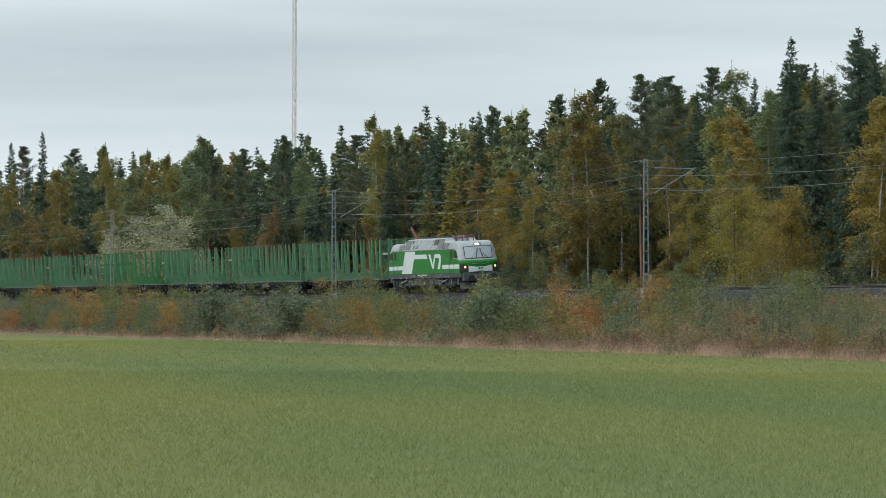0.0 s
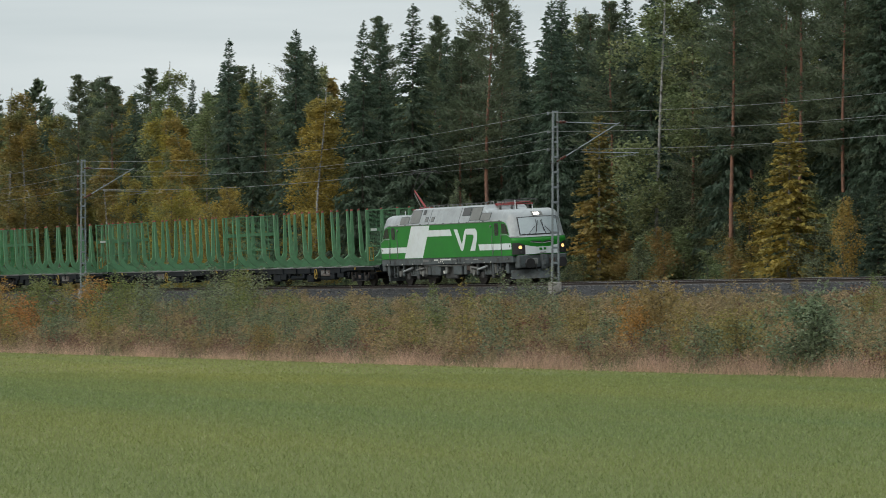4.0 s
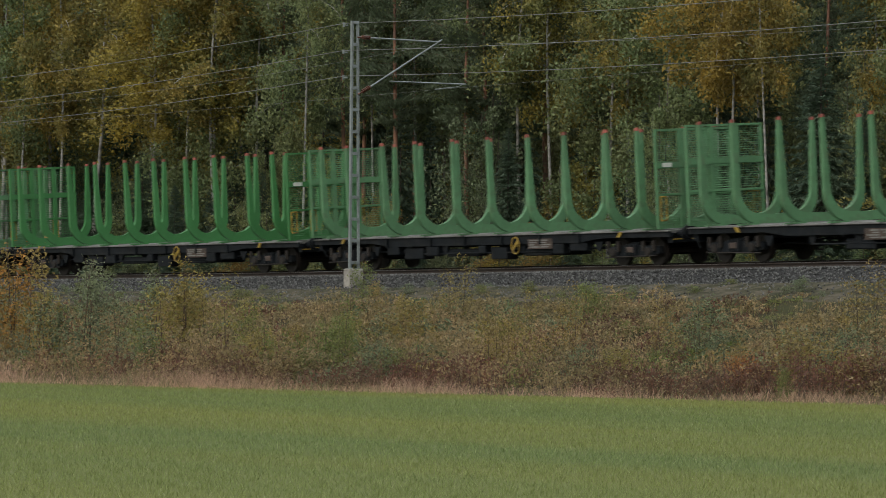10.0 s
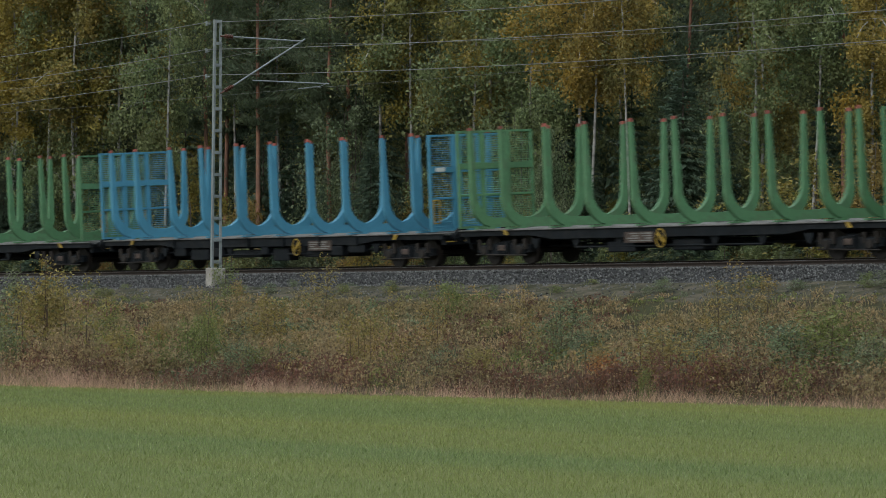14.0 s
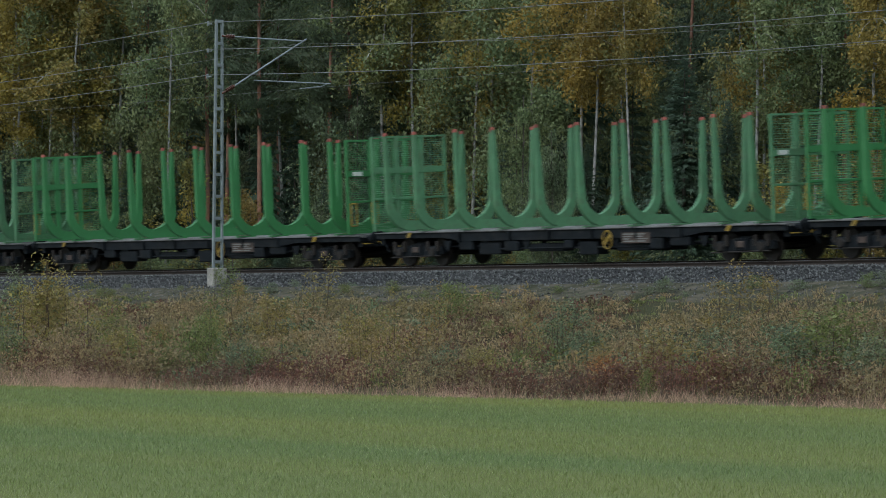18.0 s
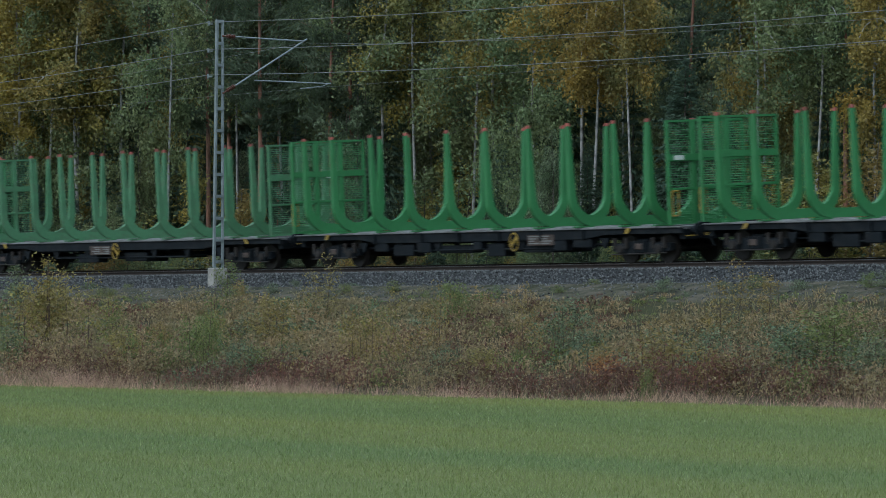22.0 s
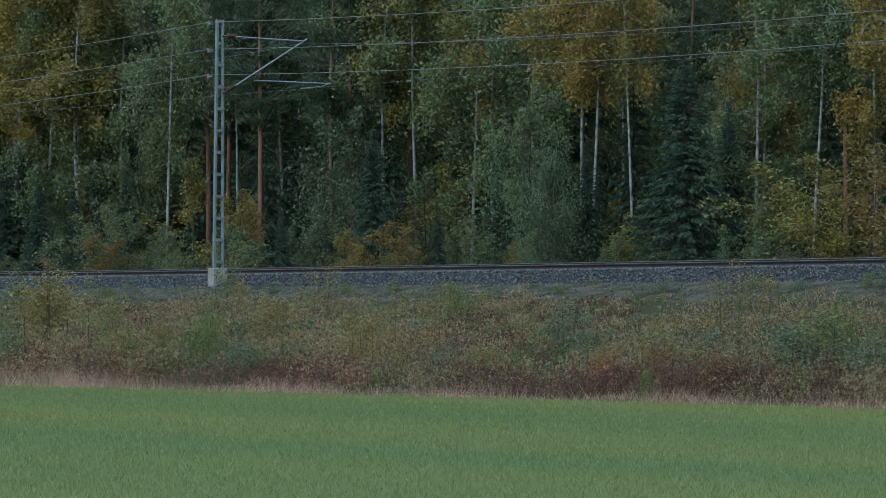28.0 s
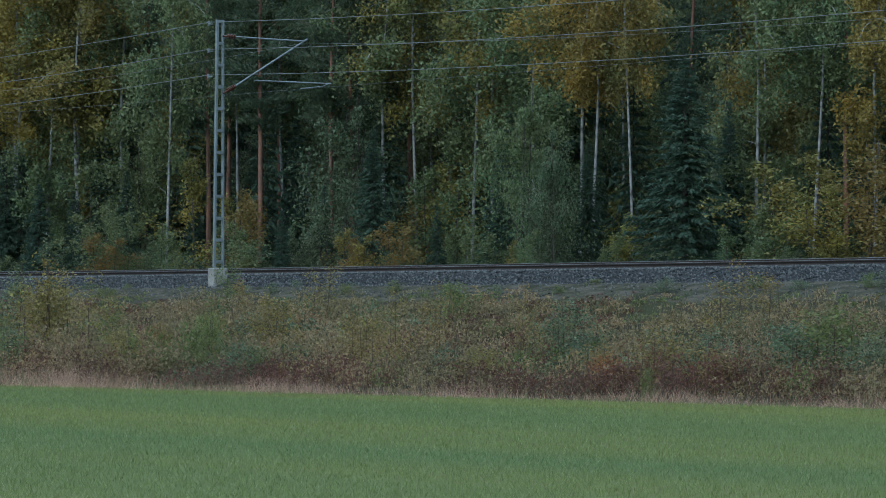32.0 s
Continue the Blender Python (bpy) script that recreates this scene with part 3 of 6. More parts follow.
            box(b, *sorted((sg * 8.62, sg * 8.9)), *sorted((side * 0.35, side * 0.62)), 0.95, 1.25, 0.03)
            part("brake_hose_block", b, "grille" if side < 0 else "rusty", ob)
            b = B()
            rod(b, (sg * 8.86, side * 0.48, 1.1), (sg * 8.98, side * 0.48, 0.62), 0.03)
            part("brake_hose", b, "black", ob)
        b = B()
        box(b, *sorted((sg * 8.2, sg * 8.72)), -1.32, 1.32, 0.80, 1.44, 0.04)
        part("headstock", b, "under", ob, "dark grey headstock")
        b = B()
        box(b, *sorted((sg * 8.7, sg * 8.97)), -0.14, 0.14, 0.72, 1.46, 0.03)
        box(b, *sorted((sg * 8.7, sg * 9.10)), -0.10, 0.10, 0.92, 1.16, 0.03)
        part("coupler", b, "under", ob, "dark grey coupler")
        b = B()
        slab(b, [(sg * 7.9, -1.32), (sg * 8.95, -0.25), (sg * 8.95, 0.25), (sg * 7.9, 1.32), (sg * 7.7, 1.32), (sg * 7.7, -1.32)], "z", 0.26, 0.72)
        for v in b.verts:
            if v.co.z > 0.5:
                v.co.x -= sg * 0.25 if abs(v.co.x) > 8.0 else 0.0
        part("snow_plough", b, "under", ob, "grey snow plough")
    for side in (-1, 1):
        def plate(z0, z1):
            return sorted((side * z0, side * z1))

        # green side skin whose upper corners give way to the silver cab
        edge = [(8.28, 1.45), (8.28, 2.33), (8.06, 2.46), (7.96, 2.72), (7.86, 2.92), (7.72, 3.07), (7.5, 3.15), (7.2, 3.18)]
        outline = edge + [(-x, z) for x, z in edge[::-1]]
        part("side_panel", slab(B(), outline, "y", *plate(1.38, W)), "green", ob, "glossy green side panel")
        strip = B()
        box(strip, -7.3, 7.3, *plate(1.44, 1.525), 3.178, 3.215)
        part("gutter", strip, "grille", ob, "grey rain gutter")
        for k in range(15):
            x = -7.0 + k
            part("gutter_clip", box(B(), x - 0.04, x + 0.04, *plate(1.45, 1.53), 3.215, 3.24), "under", ob)

        def decal(name, pts, material, label="", lift=0.0):
            return part(name, slab(B(), pts, "y", *plate(W - 0.02, W + 0.004 + lift)), material, ob, label)

        decal("livery_band", [(-5.19, 1.47), (-2.80, 1.47), (-1.72, 3.15), (-4.13, 3.15)], "white", "broad slanting white band")
        decal("livery_bar", [(-1.88, 2.90), (0.87, 2.90), (1.08, 2.57), (-2.09, 2.57)], "white", "white bar")
        decal("livery_stripe", [(-8.28, 1.76), (-5.02, 1.76), (-4.84, 2.06), (-8.28, 2.06)], "white", "white stripe")
        decal("livery_stripe", [(4.47, 1.76), (8.28, 1.76), (8.28, 2.07), (4.32, 2.07)], "white", "white stripe")
        decal("emblem_wedge", [(1.34, 2.89), (1.80, 2.89), (2.29, 2.10), (2.55, 2.55), (2.68, 2.78), (2.86, 2.89), (3.05, 2.89), (2.50, 1.90), (2.38, 1.78), (2.22, 1.78), (2.08, 1.88)], "white", "white angular emblem shape")
        hook = [(2.84, 2.89), (3.98, 2.89), (4.16, 2.80), (4.24, 2.62), (4.20, 2.36), (3.90, 1.76), (3.30, 1.76), (3.72, 2.34), (3.80, 2.46), (3.78, 2.54), (3.70, 2.58), (2.95, 2.60)]
        decal("emblem_bar", hook, "white", "white bent emblem bar", 0.001)
        for x, w in ((6.60, 0.46), (-6.60, 0.46)):
            for q in (x - w, x + w):
                part("door_seam", box(B(), q - 0.012, q + 0.012, *plate(W - 0.01, W + 0.008), 1.48, 3.15), "under", ob)
            def pill(g):
                return [(x - 0.16 - g, 2.50 - g), (x + 0.16 + g, 2.50 - g), (x + 0.21 + g, 2.57 - g), (x + 0.21 + g, 3.03 + g), (x + 0.16 + g, 3.10 + g), (x - 0.16 - g, 3.10 + g), (x - 0.21 - g, 3.03 + g), (x - 0.21 - g, 2.57 - g)]
            decal("door_window_seal", pill(0.025), "black", "black rubber window seal", 0.004)
            decal("door_window", pill(-0.03), "glass", "dark door window", 0.008)
            for q in (x - 0.56, x + 0.56):
                part("handrail", rod(B(), (q, side * (W + 0.03), 1.5), (q, side * (W + 0.03), 2.5), 0.014), "grille", ob, "grey upright handrail")
            decal("door_step_recess", [(x - 0.14, 1.16), (x + 0.14, 1.16), (x + 0.14, 1.34), (x - 0.14, 1.34)], "black", "", -0.03)
            for q in (0.45, 0.68, 0.91):
                part("step", box(B(), x - 0.2, x + 0.2, *plate(1.3, 1.46), q, q + 0.03), "black", ob)
            for q in (-0.2, 0.2):
                part("step_side", box(B(), x + q - 0.02, x + q + 0.02, *plate(1.40, 1.46), 0.45, 1.1), "under", ob)
        for sg in (-1, 1):
            o = [(sg * x, z) for x, z in ((7.20, 2.57), (7.98, 2.55), (7.89, 2.78), (7.77, 2.95), (7.58, 3.06), (7.20, 3.08))]
            decal("cab_side_window", o if sg > 0 else o[::-1], "glass", "dark cab side window", 0.003)
            seam = [(sg * x, z) for x, z in ((7.62, 2.57), (7.65, 2.57), (7.65, 3.07), (7.62, 3.07))]
            decal("window_bar", seam if sg > 0 else seam[::-1], "black", "", 0.006)
            trim = B()
            rod(trim, (sg * 7.1, side * (W + 0.01), 2.50), (sg * 7.85, side * (W + 0.01), 2.50), 0.02)
            rod(trim, (sg * 7.85, side * (W + 0.01), 2.50), (sg * 8.26, side * (W - 0.01), 2.36), 0.02)
            part("window_trim", trim, "silver", ob)
            lamp_pt = [(sg * (8.10 + 0.05 * math.cos(k)), 1.93 + 0.07 * math.sin(k)) for k in (0.2, 1.57, 2.9, 3.4, 4.7, 6.0)]
            decal("marker_recess", lamp_pt, "black", "", 0.006)
            part("sign_lamp", rod(B(), (sg * 5.95, side * 1.5, 2.96), (sg * 5.95, side * 1.58, 2.96), 0.06), "grille", ob)
        # roof grilles on the sloping shoulder
        for x0, x1, z0, z1, k in ((-5.80, -4.66, 3.27, 3.66, "grille"), (-4.46, -3.23, 3.29, 3.98, "grille"), (-3.0, -2.65, 3.72, 3.98, "dark_grille"), (-2.54, -2.15, 3.34, 3.60, "grille"), (-1.75, -1.36, 3.34, 3.60, "grille"),
                              (2.12, 3.10, 3.55, 3.98, "dark_grille"), (3.21, 4.46, 3.30, 3.98, "grille"), (4.56, 5.70, 3.27, 3.66, "grille")):
            def at(z, out):
                return side * (1.45 - 0.4 * (z - 3.25) + out)
            def panel(name, x0, x1, z0, z1, out, material, parent, label=""):
                b = B()
                q = [(x0, z0), (x1, z0), (x1, z1), (x0, z1)]
                o = [b.verts.new((x, at(z, out), z)) for x, z in q]
                i = [b.verts.new((x, at(z, -0.04), z)) for x, z in q]
                for t in range(4):
                    b.faces.new((o[t], o[(t + 1) % 4], i[(t + 1) % 4], i[t]))
                b.faces.new(o)
                b.faces.new(i[::-1])
                bmesh.ops.recalc_face_normals(b, faces=b.faces[:])
                return part(name, b, material, parent, label)
            rim = panel("roof_grille", x0, x1, z0, z1, 0.012, "under", ob, "framed ventilation grille")
            panel("grille_mesh", x0 + 0.03, x1 - 0.03, z0 + 0.025, z1 - 0.025, 0.02, k, rim)
        for x in (-1.95, 1.85, 3.15, -4.56, 4.5):
            b = B()
            q = [(x - 0.015, 3.22), (x + 0.015, 3.22), (x + 0.015, 4.0 if abs(x) < 4.4 else 3.7), (x - 0.015, 4.0 if abs(x) < 4.4 else 3.7)]
            o = [b.verts.new((px, side * (1.45 - 0.4 * (z - 3.25) + 0.008), z)) for px, z in q]
            i = [b.verts.new((px, side * (1.45 - 0.4 * (z - 3.25) - 0.03), z)) for px, z in q]
            for t in range(4):
                b.faces.new((o[t], o[(t + 1) % 4], i[(t + 1) % 4], i[t]))
            b.faces.new(o)
            b.faces.new(i[::-1])
            bmesh.ops.recalc_face_normals(b, faces=b.faces[:])
            part("roof_seam", b, "under", ob)
        # deep grey sill with its lettering and fittings
        part("sill", box(B(), -8.35, 8.35, *plate(1.2, 1.485), 1.10, 1.455, 0.02), "under", ob, "dark grey side sill")
        for x, w, z, h in ((-4.1, 0.22, 1.30, 0.04), (-3.5, 0.22, 1.30, 0.04), (-1.42, 0.55, 1.30, 0.07), (-0.62, 1.35, 1.31, 0.075), (-0.9, 0.16, 1.19, 0.06), (-0.62, 0.12, 1.21, 0.06), (-0.40, 0.12, 1.21, 0.06), (1.0, 0.40, 1.31, 0.05), (2.55, 0.45, 1.31, 0.05), (3.6, 0.55, 1.31, 0.03)):
            part("lettering_bar", box(B(), x, x + w, *plate(1.47, 1.489), z, z + h), "sign" if w > 0.5 or w < 0.2 else "plate", ob)
        part("lettering_frame", box(B(), -2.85, -2.1, *plate(1.47, 1.488), 1.26, 1.35), "grille", ob)
        part("warning_plate", box(B(), 4.25, 4.8, *plate(1.47, 1.489), 1.27, 1.34), "rusty", ob)
        for x in (-1.85, 1.55, 1.95, -7.25, 7.75):
            b = rod(B(), (x, side * 1.47, 1.30), (x, side * 1.50, 1.30), 0.085, n=14)
            ring_p = part("lifting_point", b, "black", ob, "black round lifting point")
            part("lifting_pin", rod(B(), (x, side * 1.49, 1.30), (x, side * 1.508, 1.30), 0.035, n=8), "grille", ring_p)
        for x in (-7.6, -5.6, -4.2, -3.0, -0.2, 1.4, 2.4, 3.4, 4.9, 5.7):
            part("tie_lug", box(B(), x - 0.035, x + 0.035, *plate(1.46, 1.50), 1.12, 1.18), "sign", ob)
        # cases and running gear under the sill
        def lump(name, x0, x1, z0, z1, depth, material, bevel=0.03, label=""):
            part(name, box(B(), x0, x1, *plate(depth - 0.45, depth), z0, z1, bevel), material, ob, label)
        lump("equipment_box", -2.05, -0.92, 0.52, 1.10, 1.40, "under", 0.05, "grey underfloor case")
        lump("equipment_box", 0.75, 1.80, 0.52, 1.10, 1.40, "under", 0.05, "grey underfloor case")
        lump("equipment_box", -0.85, 0.70, 0.34, 1.02, 1.12, "dark_grille", 0.05, "dark transformer case")
        lump("gear_case", 2.02, 2.85, 0.72, 1.05, 1.36, "rusty", 0.06, "dusty beige case")
        lump("underfloor_case", -0.48, -0.22, 0.62, 0.98, 1.30, "grille")
        lump("sign_square", -0.42, -0.28, 0.62, 0.78, 1.42, "sign", 0.0)
        for x in (-7.75, -2.35, 2.25, 7.4):
            lump("sandbox", x - 0.17, x + 0.17, 0.55, 1.10, 1.38, "under")
        for z, y in ((1.04, 1.40), (0.98, 1.30)):
            part("pipe", rod(B(), (-3.0, side * y, z), (3.0, side * y, z), 0.022), "grille", ob)
        for sg in (-1, 1):
            for x in (-1.5, 1.5):
                cx = sg * 4.75 + x
                part("axle_box", rod(B(), (cx, side * 1.16, 0.64), (cx, side * 1.36, 0.64), 0.20, 0.16, 14), "grille", ob, "round grey axle box")
                for q in (-0.40, 0.40):
                    part("coil_spring", rod(B(), (cx + q, side * 1.27, 0.60), (cx + q, side * 1.27, 1.06), 0.095), "grille", ob)
                part("brake_unit", box(B(), cx - math.copysign(0.85, x) - 0.18, cx - math.copysign(0.85, x) + 0.18, *plate(0.9, 1.27), 0.34, 0.68, 0.04), "dark_grille", ob)
                part("hanger", box(B(), cx - math.copysign(0.55, x) - 0.08, cx - math.copysign(0.55, x) + 0.08, *plate(1.26, 1.40), 0.52, 1.10, 0.02), "under", ob)
            part("damper", rod(B(), (sg * 4.75 - 0.95, side * 1.38, 0.78), (sg * 4.75 + 0.25, side * 1.38, 0.96), 0.055), "silver", ob, "pale diagonal damper")
            part("damper", rod(B(), (sg * 3.0, side * 1.36, 0.92), (sg * 4.0, side * 1.36, 0.84), 0.055), "grille", ob)
            part("traction_rod", rod(B(), (sg * 2.4, side * 0.8, 0.42), (sg * 4.2, side * 0.8, 0.46), 0.05), "dark_grille", ob)
    # bogies
    for sg in (-1, 1):
        cx = sg * 4.75
        b = B()
        for side in (-1, 1):
            slab(b, [(cx - 2.3, 0.72), (cx - 1.0, 0.66), (cx - 0.5, 0.52), (cx + 0.5, 0.52), (cx + 1.0, 0.66), (cx + 2.3, 0.72), (cx + 2.3, 0.92), (cx - 2.3, 0.92)], "y", *sorted((side * 0.98, side * 1.20)))
            for q in (-0.3, 0.0, 0.3):
                rod(b, (cx + q, side * 1.15, 0.6), (cx + q, side * 1.15, 1.08), 0.11)
        box(b, cx - 0.5, cx + 0.5, -1.1, 1.1, 0.5, 0.85)
        bogie = part("bogie", b, "under", ob, "dark grey bogie frame")
        for x in (-1.5, 1.5):
            b = B()
            for side in (-1, 1):
                rod(b, (cx + x, side * 0.70, 0.64), (cx + x, side * 0.83, 0.64), 0.64, 0.62, 28)
                rod(b, (cx + x, side * 0.83, 0.64), (cx + x, side * 0.87, 0.64), 0.2, 0.18, 14)
            rod(b, (cx + x, -0.7, 0.64), (cx + x, 0.7, 0.64), 0.09)
            part("wheelset", b, "wheel", bogie, "worn steel wheels on one axle")
    # roof equipment: folded pantograph ahead, raised one behind, busbar between
    for x in (3.3, 4.9, 6.3):
        for y in (-0.45, 0.45):
            b = rod(B(), (x, y, 3.7), (x, y, 4.02), 0.07, 0.05, 10)
            for q in range(3):
                rod(b, (x, y, 3.78 + 0.08 * q), (x, y, 3.80 + 0.08 * q), 0.10, 0.10, 10)
            part("insulator", b, "grille", ob)
    for y in (-0.45, 0.45):
        part("mounting_beam", box(B(), 3.2, 6.9, y - 0.035, y + 0.035, 4.0, 4.06), "red", ob)
    folded = part("pantograph", rod(B(), (4.5, -0.5, 4.06), (4.5, 0.5, 4.06), 0.06), "red", ob, "folded dark red pantograph")
    for y in (-0.4, 0.4):
        part("lower_arm", rod(B(), (4.5, y * 0.5, 4.08), (6.7, y, 4.13), 0.03), "red", folded)
        part("upper_arm", rod(B(), (6.7, y, 4.15), (4.3, y * 0.6, 4.20), 0.02), "dark_grille", folded)
    for x in (6.2, 6.5):
        b = B()
        rod(b, (x, -0.75, 4.26), (x, 0.75, 4.26), 0.02)
        for y in (-1, 1):
            rod(b, (x, y * 0.73, 4.26), (x, y * 0.92, 4.20), 0.016)
            rod(b, (x, y * 0.92, 4.20), (x, y * 0.98, 4.02), 0.016)
        part("contact_strip", b, "dark_grille", folded)
    raised = part("pantograph", rod(B(), (-5.5, -0.35, 4.05), (-5.5, 0.35, 4.05), 0.08), "red", ob, "raised dark red pantograph")
    for x in (-6.2, -4.9):
        for y in (-0.4, 0.4):
            part("insulator", rod(B(), (x, y, 3.70), (x, y, 4.0), 0.07, 0.05, 10), "grille", ob)
    part("base_frame", box(B(), -6.3, -4.8, -0.45, 0.45, 4.0, 4.05), "red", raised)
    part("lower_arm", rod(B(), (-5.5, 0, 4.1), (-6.87, 0, 5.04), 0.06, 0.045), "red", raised)
    part("guide_rod", rod(B(), (-6.25, 0.1, 4.08), (-7.08, 0.05, 4.92), 0.02), "grille", raised)
    for y in (-0.35, 0.35):
        part("upper_arm", rod(B(), (-6.87, y * 0.3, 5.04), (-5.35, y, 5.98), 0.02), "dark_grille", raised, "dark upper arm")
    for x in (-5.5, -5.2):
        b = B()
        rod(b, (x, -0.62, 6.03), (x, 0.62, 6.03), 0.022)
        for y in (-1, 1):
            rod(b, (x, y * 0.60, 6.03), (x, y * 0.88, 5.87), 0.016)
        part("contact_strip", b, "dark_grille", raised, "dark contact strip")
    b = B()
    rod(b, (-4.6, -0.3, 4.18), (3.2, -0.3, 4.18), 0.018)
    rod(b, (2.7, -0.3, 4.18), (3.6, -0.3, 4.26), 0.02)
    part("busbar", b, "dark_grille", ob, "high-voltage bar along the roof")
    for k in range(13):
        x = -4.3 + 0.6 * k
        b = rod(B(), (x, -0.3, 4.04), (x, -0.3, 4.17), 0.055, 0.04, 8)
        part("insulator", b, "grille", ob)
    for k, x in enumerate((3.0, 3.35, 3.7)):
        b = B()
        for q in range(6):
            a0, a1 = math.pi * q / 6, math.pi * (q + 1) / 6
            rod(b, (x + 0.22 * math.cos(a0), -0.15 * k, 4.05 + 0.18 * math.sin(a0)), (x + 0.22 * math.cos(a1), -0.15 * k, 4.05 + 0.18 * math.sin(a1)), 0.03, n=6)
        part("cable_loop", b, "grille", ob)
    part("main_switch", box(B(), 3.3, 4.1, 0.1, 0.6, 4.0, 4.22, 0.05), "grille", ob)
    for x, y, top in ((8.0, -0.1, 3.98), (6.95, -0.55, 4.24), (-7.0, 0.4, 4.0), (-7.6, -0.3, 3.98)):
        part("aerial", rod(B(), (x, y, 3.6), (x, y, top), 0.03, 0.022), "white", ob, "short white aerial")
    return ob


# ---- log wagons ----
BOLSTERS = [-8.97, -7.37, -5.17, -3.20, -1.01, 1.01, 3.20, 5.17, 7.37, 8.97]


def stake_outline():
    """Half of the bolster seen along the wagon: from the middle outwards and up the stake, outer line then inner line."""
    outer, inner = [(0.0, 1.16)], []
    for k in range(9):
        a = k / 8 * math.pi / 2
        outer.append((0.72 + 0.84 * math.sin(a), 2.00 - 0.84 * math.cos(a)))
        inner.append((0.58 + 0.76 * math.sin(a), 2.14 - 0.70 * math.cos(a)))
    outer.append((1.56, 4.18))
    inner.append((1.465, 4.18))
    inner.insert(0, (0.0, 1.42))
    return outer + inner[::-1]


def log_wagon(paint, label):
    ob = thing("log_wagon", label, "wagon", "empty log wagons of the train")
    half = stake_outline()
    ring = half
    for i, x in enumerate(BOLSTERS):
        if i == 0:
            bm = B()
            for sg in (-1, 1):
                slab(bm, [(sg * p[0], p[1]) for p in ring], "x", -0.07, 0.07)
            for sg in (-1, 1):
                box(bm, -0.10, 0.10, sg * 1.05 - 0.35, sg * 1.05 + 0.35, 1.12, 1.17)
            bolster_data = bpy.data.meshes.new("bolster")
            bm.to_mesh(bolster_data)
            bm.free()
            bolster_data.materials.append(M[paint])
            bm = B()
            rod(bm, (0, 0, 4.16), (0, 0, 4.26), 0.08, 0.06, 10)
            cap_data = bpy.data.meshes.new("cap")
            bm.to_mesh(cap_data)
            bm.free()
            cap_data.materials.append(M["cap"])
        b = new("bolster", bolster_data)
        b.parent = ob
        b.location = (x, 0, 0)
        for y in (-1.512, 1.512):
            c = new("cap", cap_data)
            c.parent = b
            c.location = (0, y, 0)
            if i == 0 and y < 0:
                c["label"] = "red stake cap"
    # end walls of posts, rails and steel mesh
    for x in (-9.85, 9.75):
        vs, fs = [], []
        def strand(p, q, r):
            k = len(vs)
            for e in (p, q):
                vs.extend([(e[0] - r, e[1], e[2] - r), (e[0] + r, e[1], e[2] - r), (e[0], e[1], e[2] + r)] if p[2] == q[2] else [(e[0] - r, e[1] - r, e[2]), (e[0] + r, e[1] - r, e[2]), (e[0], e[1] + r, e[2])])
            fs.extend([(k, k + 1, k + 4, k + 3), (k + 1, k + 2, k + 5, k + 4), (k + 2, k, k + 3, k + 5)])
        for k in range(41):
            z = 1.3 + k * 0.07
            strand((x, -1.4, z), (x, 1.4, z), 0.008)
        for k in range(12):
            y = -1.3 + k * 0.236
            strand((x, y, 1.2), (x, y, 4.14), 0.006)
        bm = B()
        corners = [[bm.verts.new((q, y * k, z0 + dz)) for q in (x - 0.045, x + 0.045) for k, dz in ((1.0, 0.0), (0.955, d))] for y, z0, d in ((-1.455, 1.15, 0.07), (1.455, 1.15, 0.07), (1.455, 4.18, -0.06), (-1.455, 4.18, -0.06))]
        for p, q in zip(corners, corners[1:] + corners[:1]):
            bm.faces.new((p[0], q[0], q[1], p[1]))
            bm.faces.new((p[2], p[3], q[3], q[2]))
            bm.faces.new((p[0], p[2], q[2], q[0]))
            bm.faces.new((p[1], q[1], q[3], p[3]))
        bmesh.ops.recalc_face_normals(bm, faces=bm.faces[:])
        wall = part("end_wall", bm, paint, ob, "end wall of posts and steel mesh")
        tagged(part("steel_mesh", raw_mesh("steel_mesh", vs, fs, paint), None, wall), kind="stuff")
        for y, w in ((-0.48, 0.07), (0.50, 0.07)):
            part("post", box(B(), x - 0.04, x + 0.04, y - w, y + w, 1.2, 4.13), paint, wall)
        for z, w in ((2.18, 0.03), (3.08, 0.09)):
            part("crossbar", box(B(), x - 0.05, x + 0.05, -1.40, 1.40, z - w, z + w), paint, wall)
        bm = B()
        box(bm, *sorted((x + math.copysign(0.052, x), x + math.copysign(0.064, x))), -1.22, -0.86, 3.02, 3.15)
        part("sign_plate", bm, "sign", wall, "small white sign plate")
        bm = B()
        sx = x + math.copysign(0.13, x)
        for y in (-1.40, -1.18):
            rod(bm, (sx, y, 1.40), (sx, y, 2.12), 0.024)
        rod(bm, (sx, -1.40, 2.12), (sx, -1.18, 2.12), 0.024)
        rod(bm, (sx, -1.40, 1.40), (sx, -1.18, 1.40), 0.024)
        part("handrail", bm, "yellow", wall, "yellow grab handle")
    bm = B()
    box(bm, -10.05, 10.05, -1.20, 1.20, 1.02, 1.10)
    part("deck", bm, "deck", ob, "worn grey steel deck")
    for k in range(9):
        xm = (BOLSTERS[k] + BOLSTERS[k + 1]) / 2
        hw = (BOLSTERS[k + 1] - BOLSTERS[k]) / 2 - 0.2
        bm = B()
        box(bm, xm - hw, xm + hw, -1.18, 1.18, 1.085, 1.125, 0.01)
        part("deck_plate", bm, "deck", ob)
    bm = B()
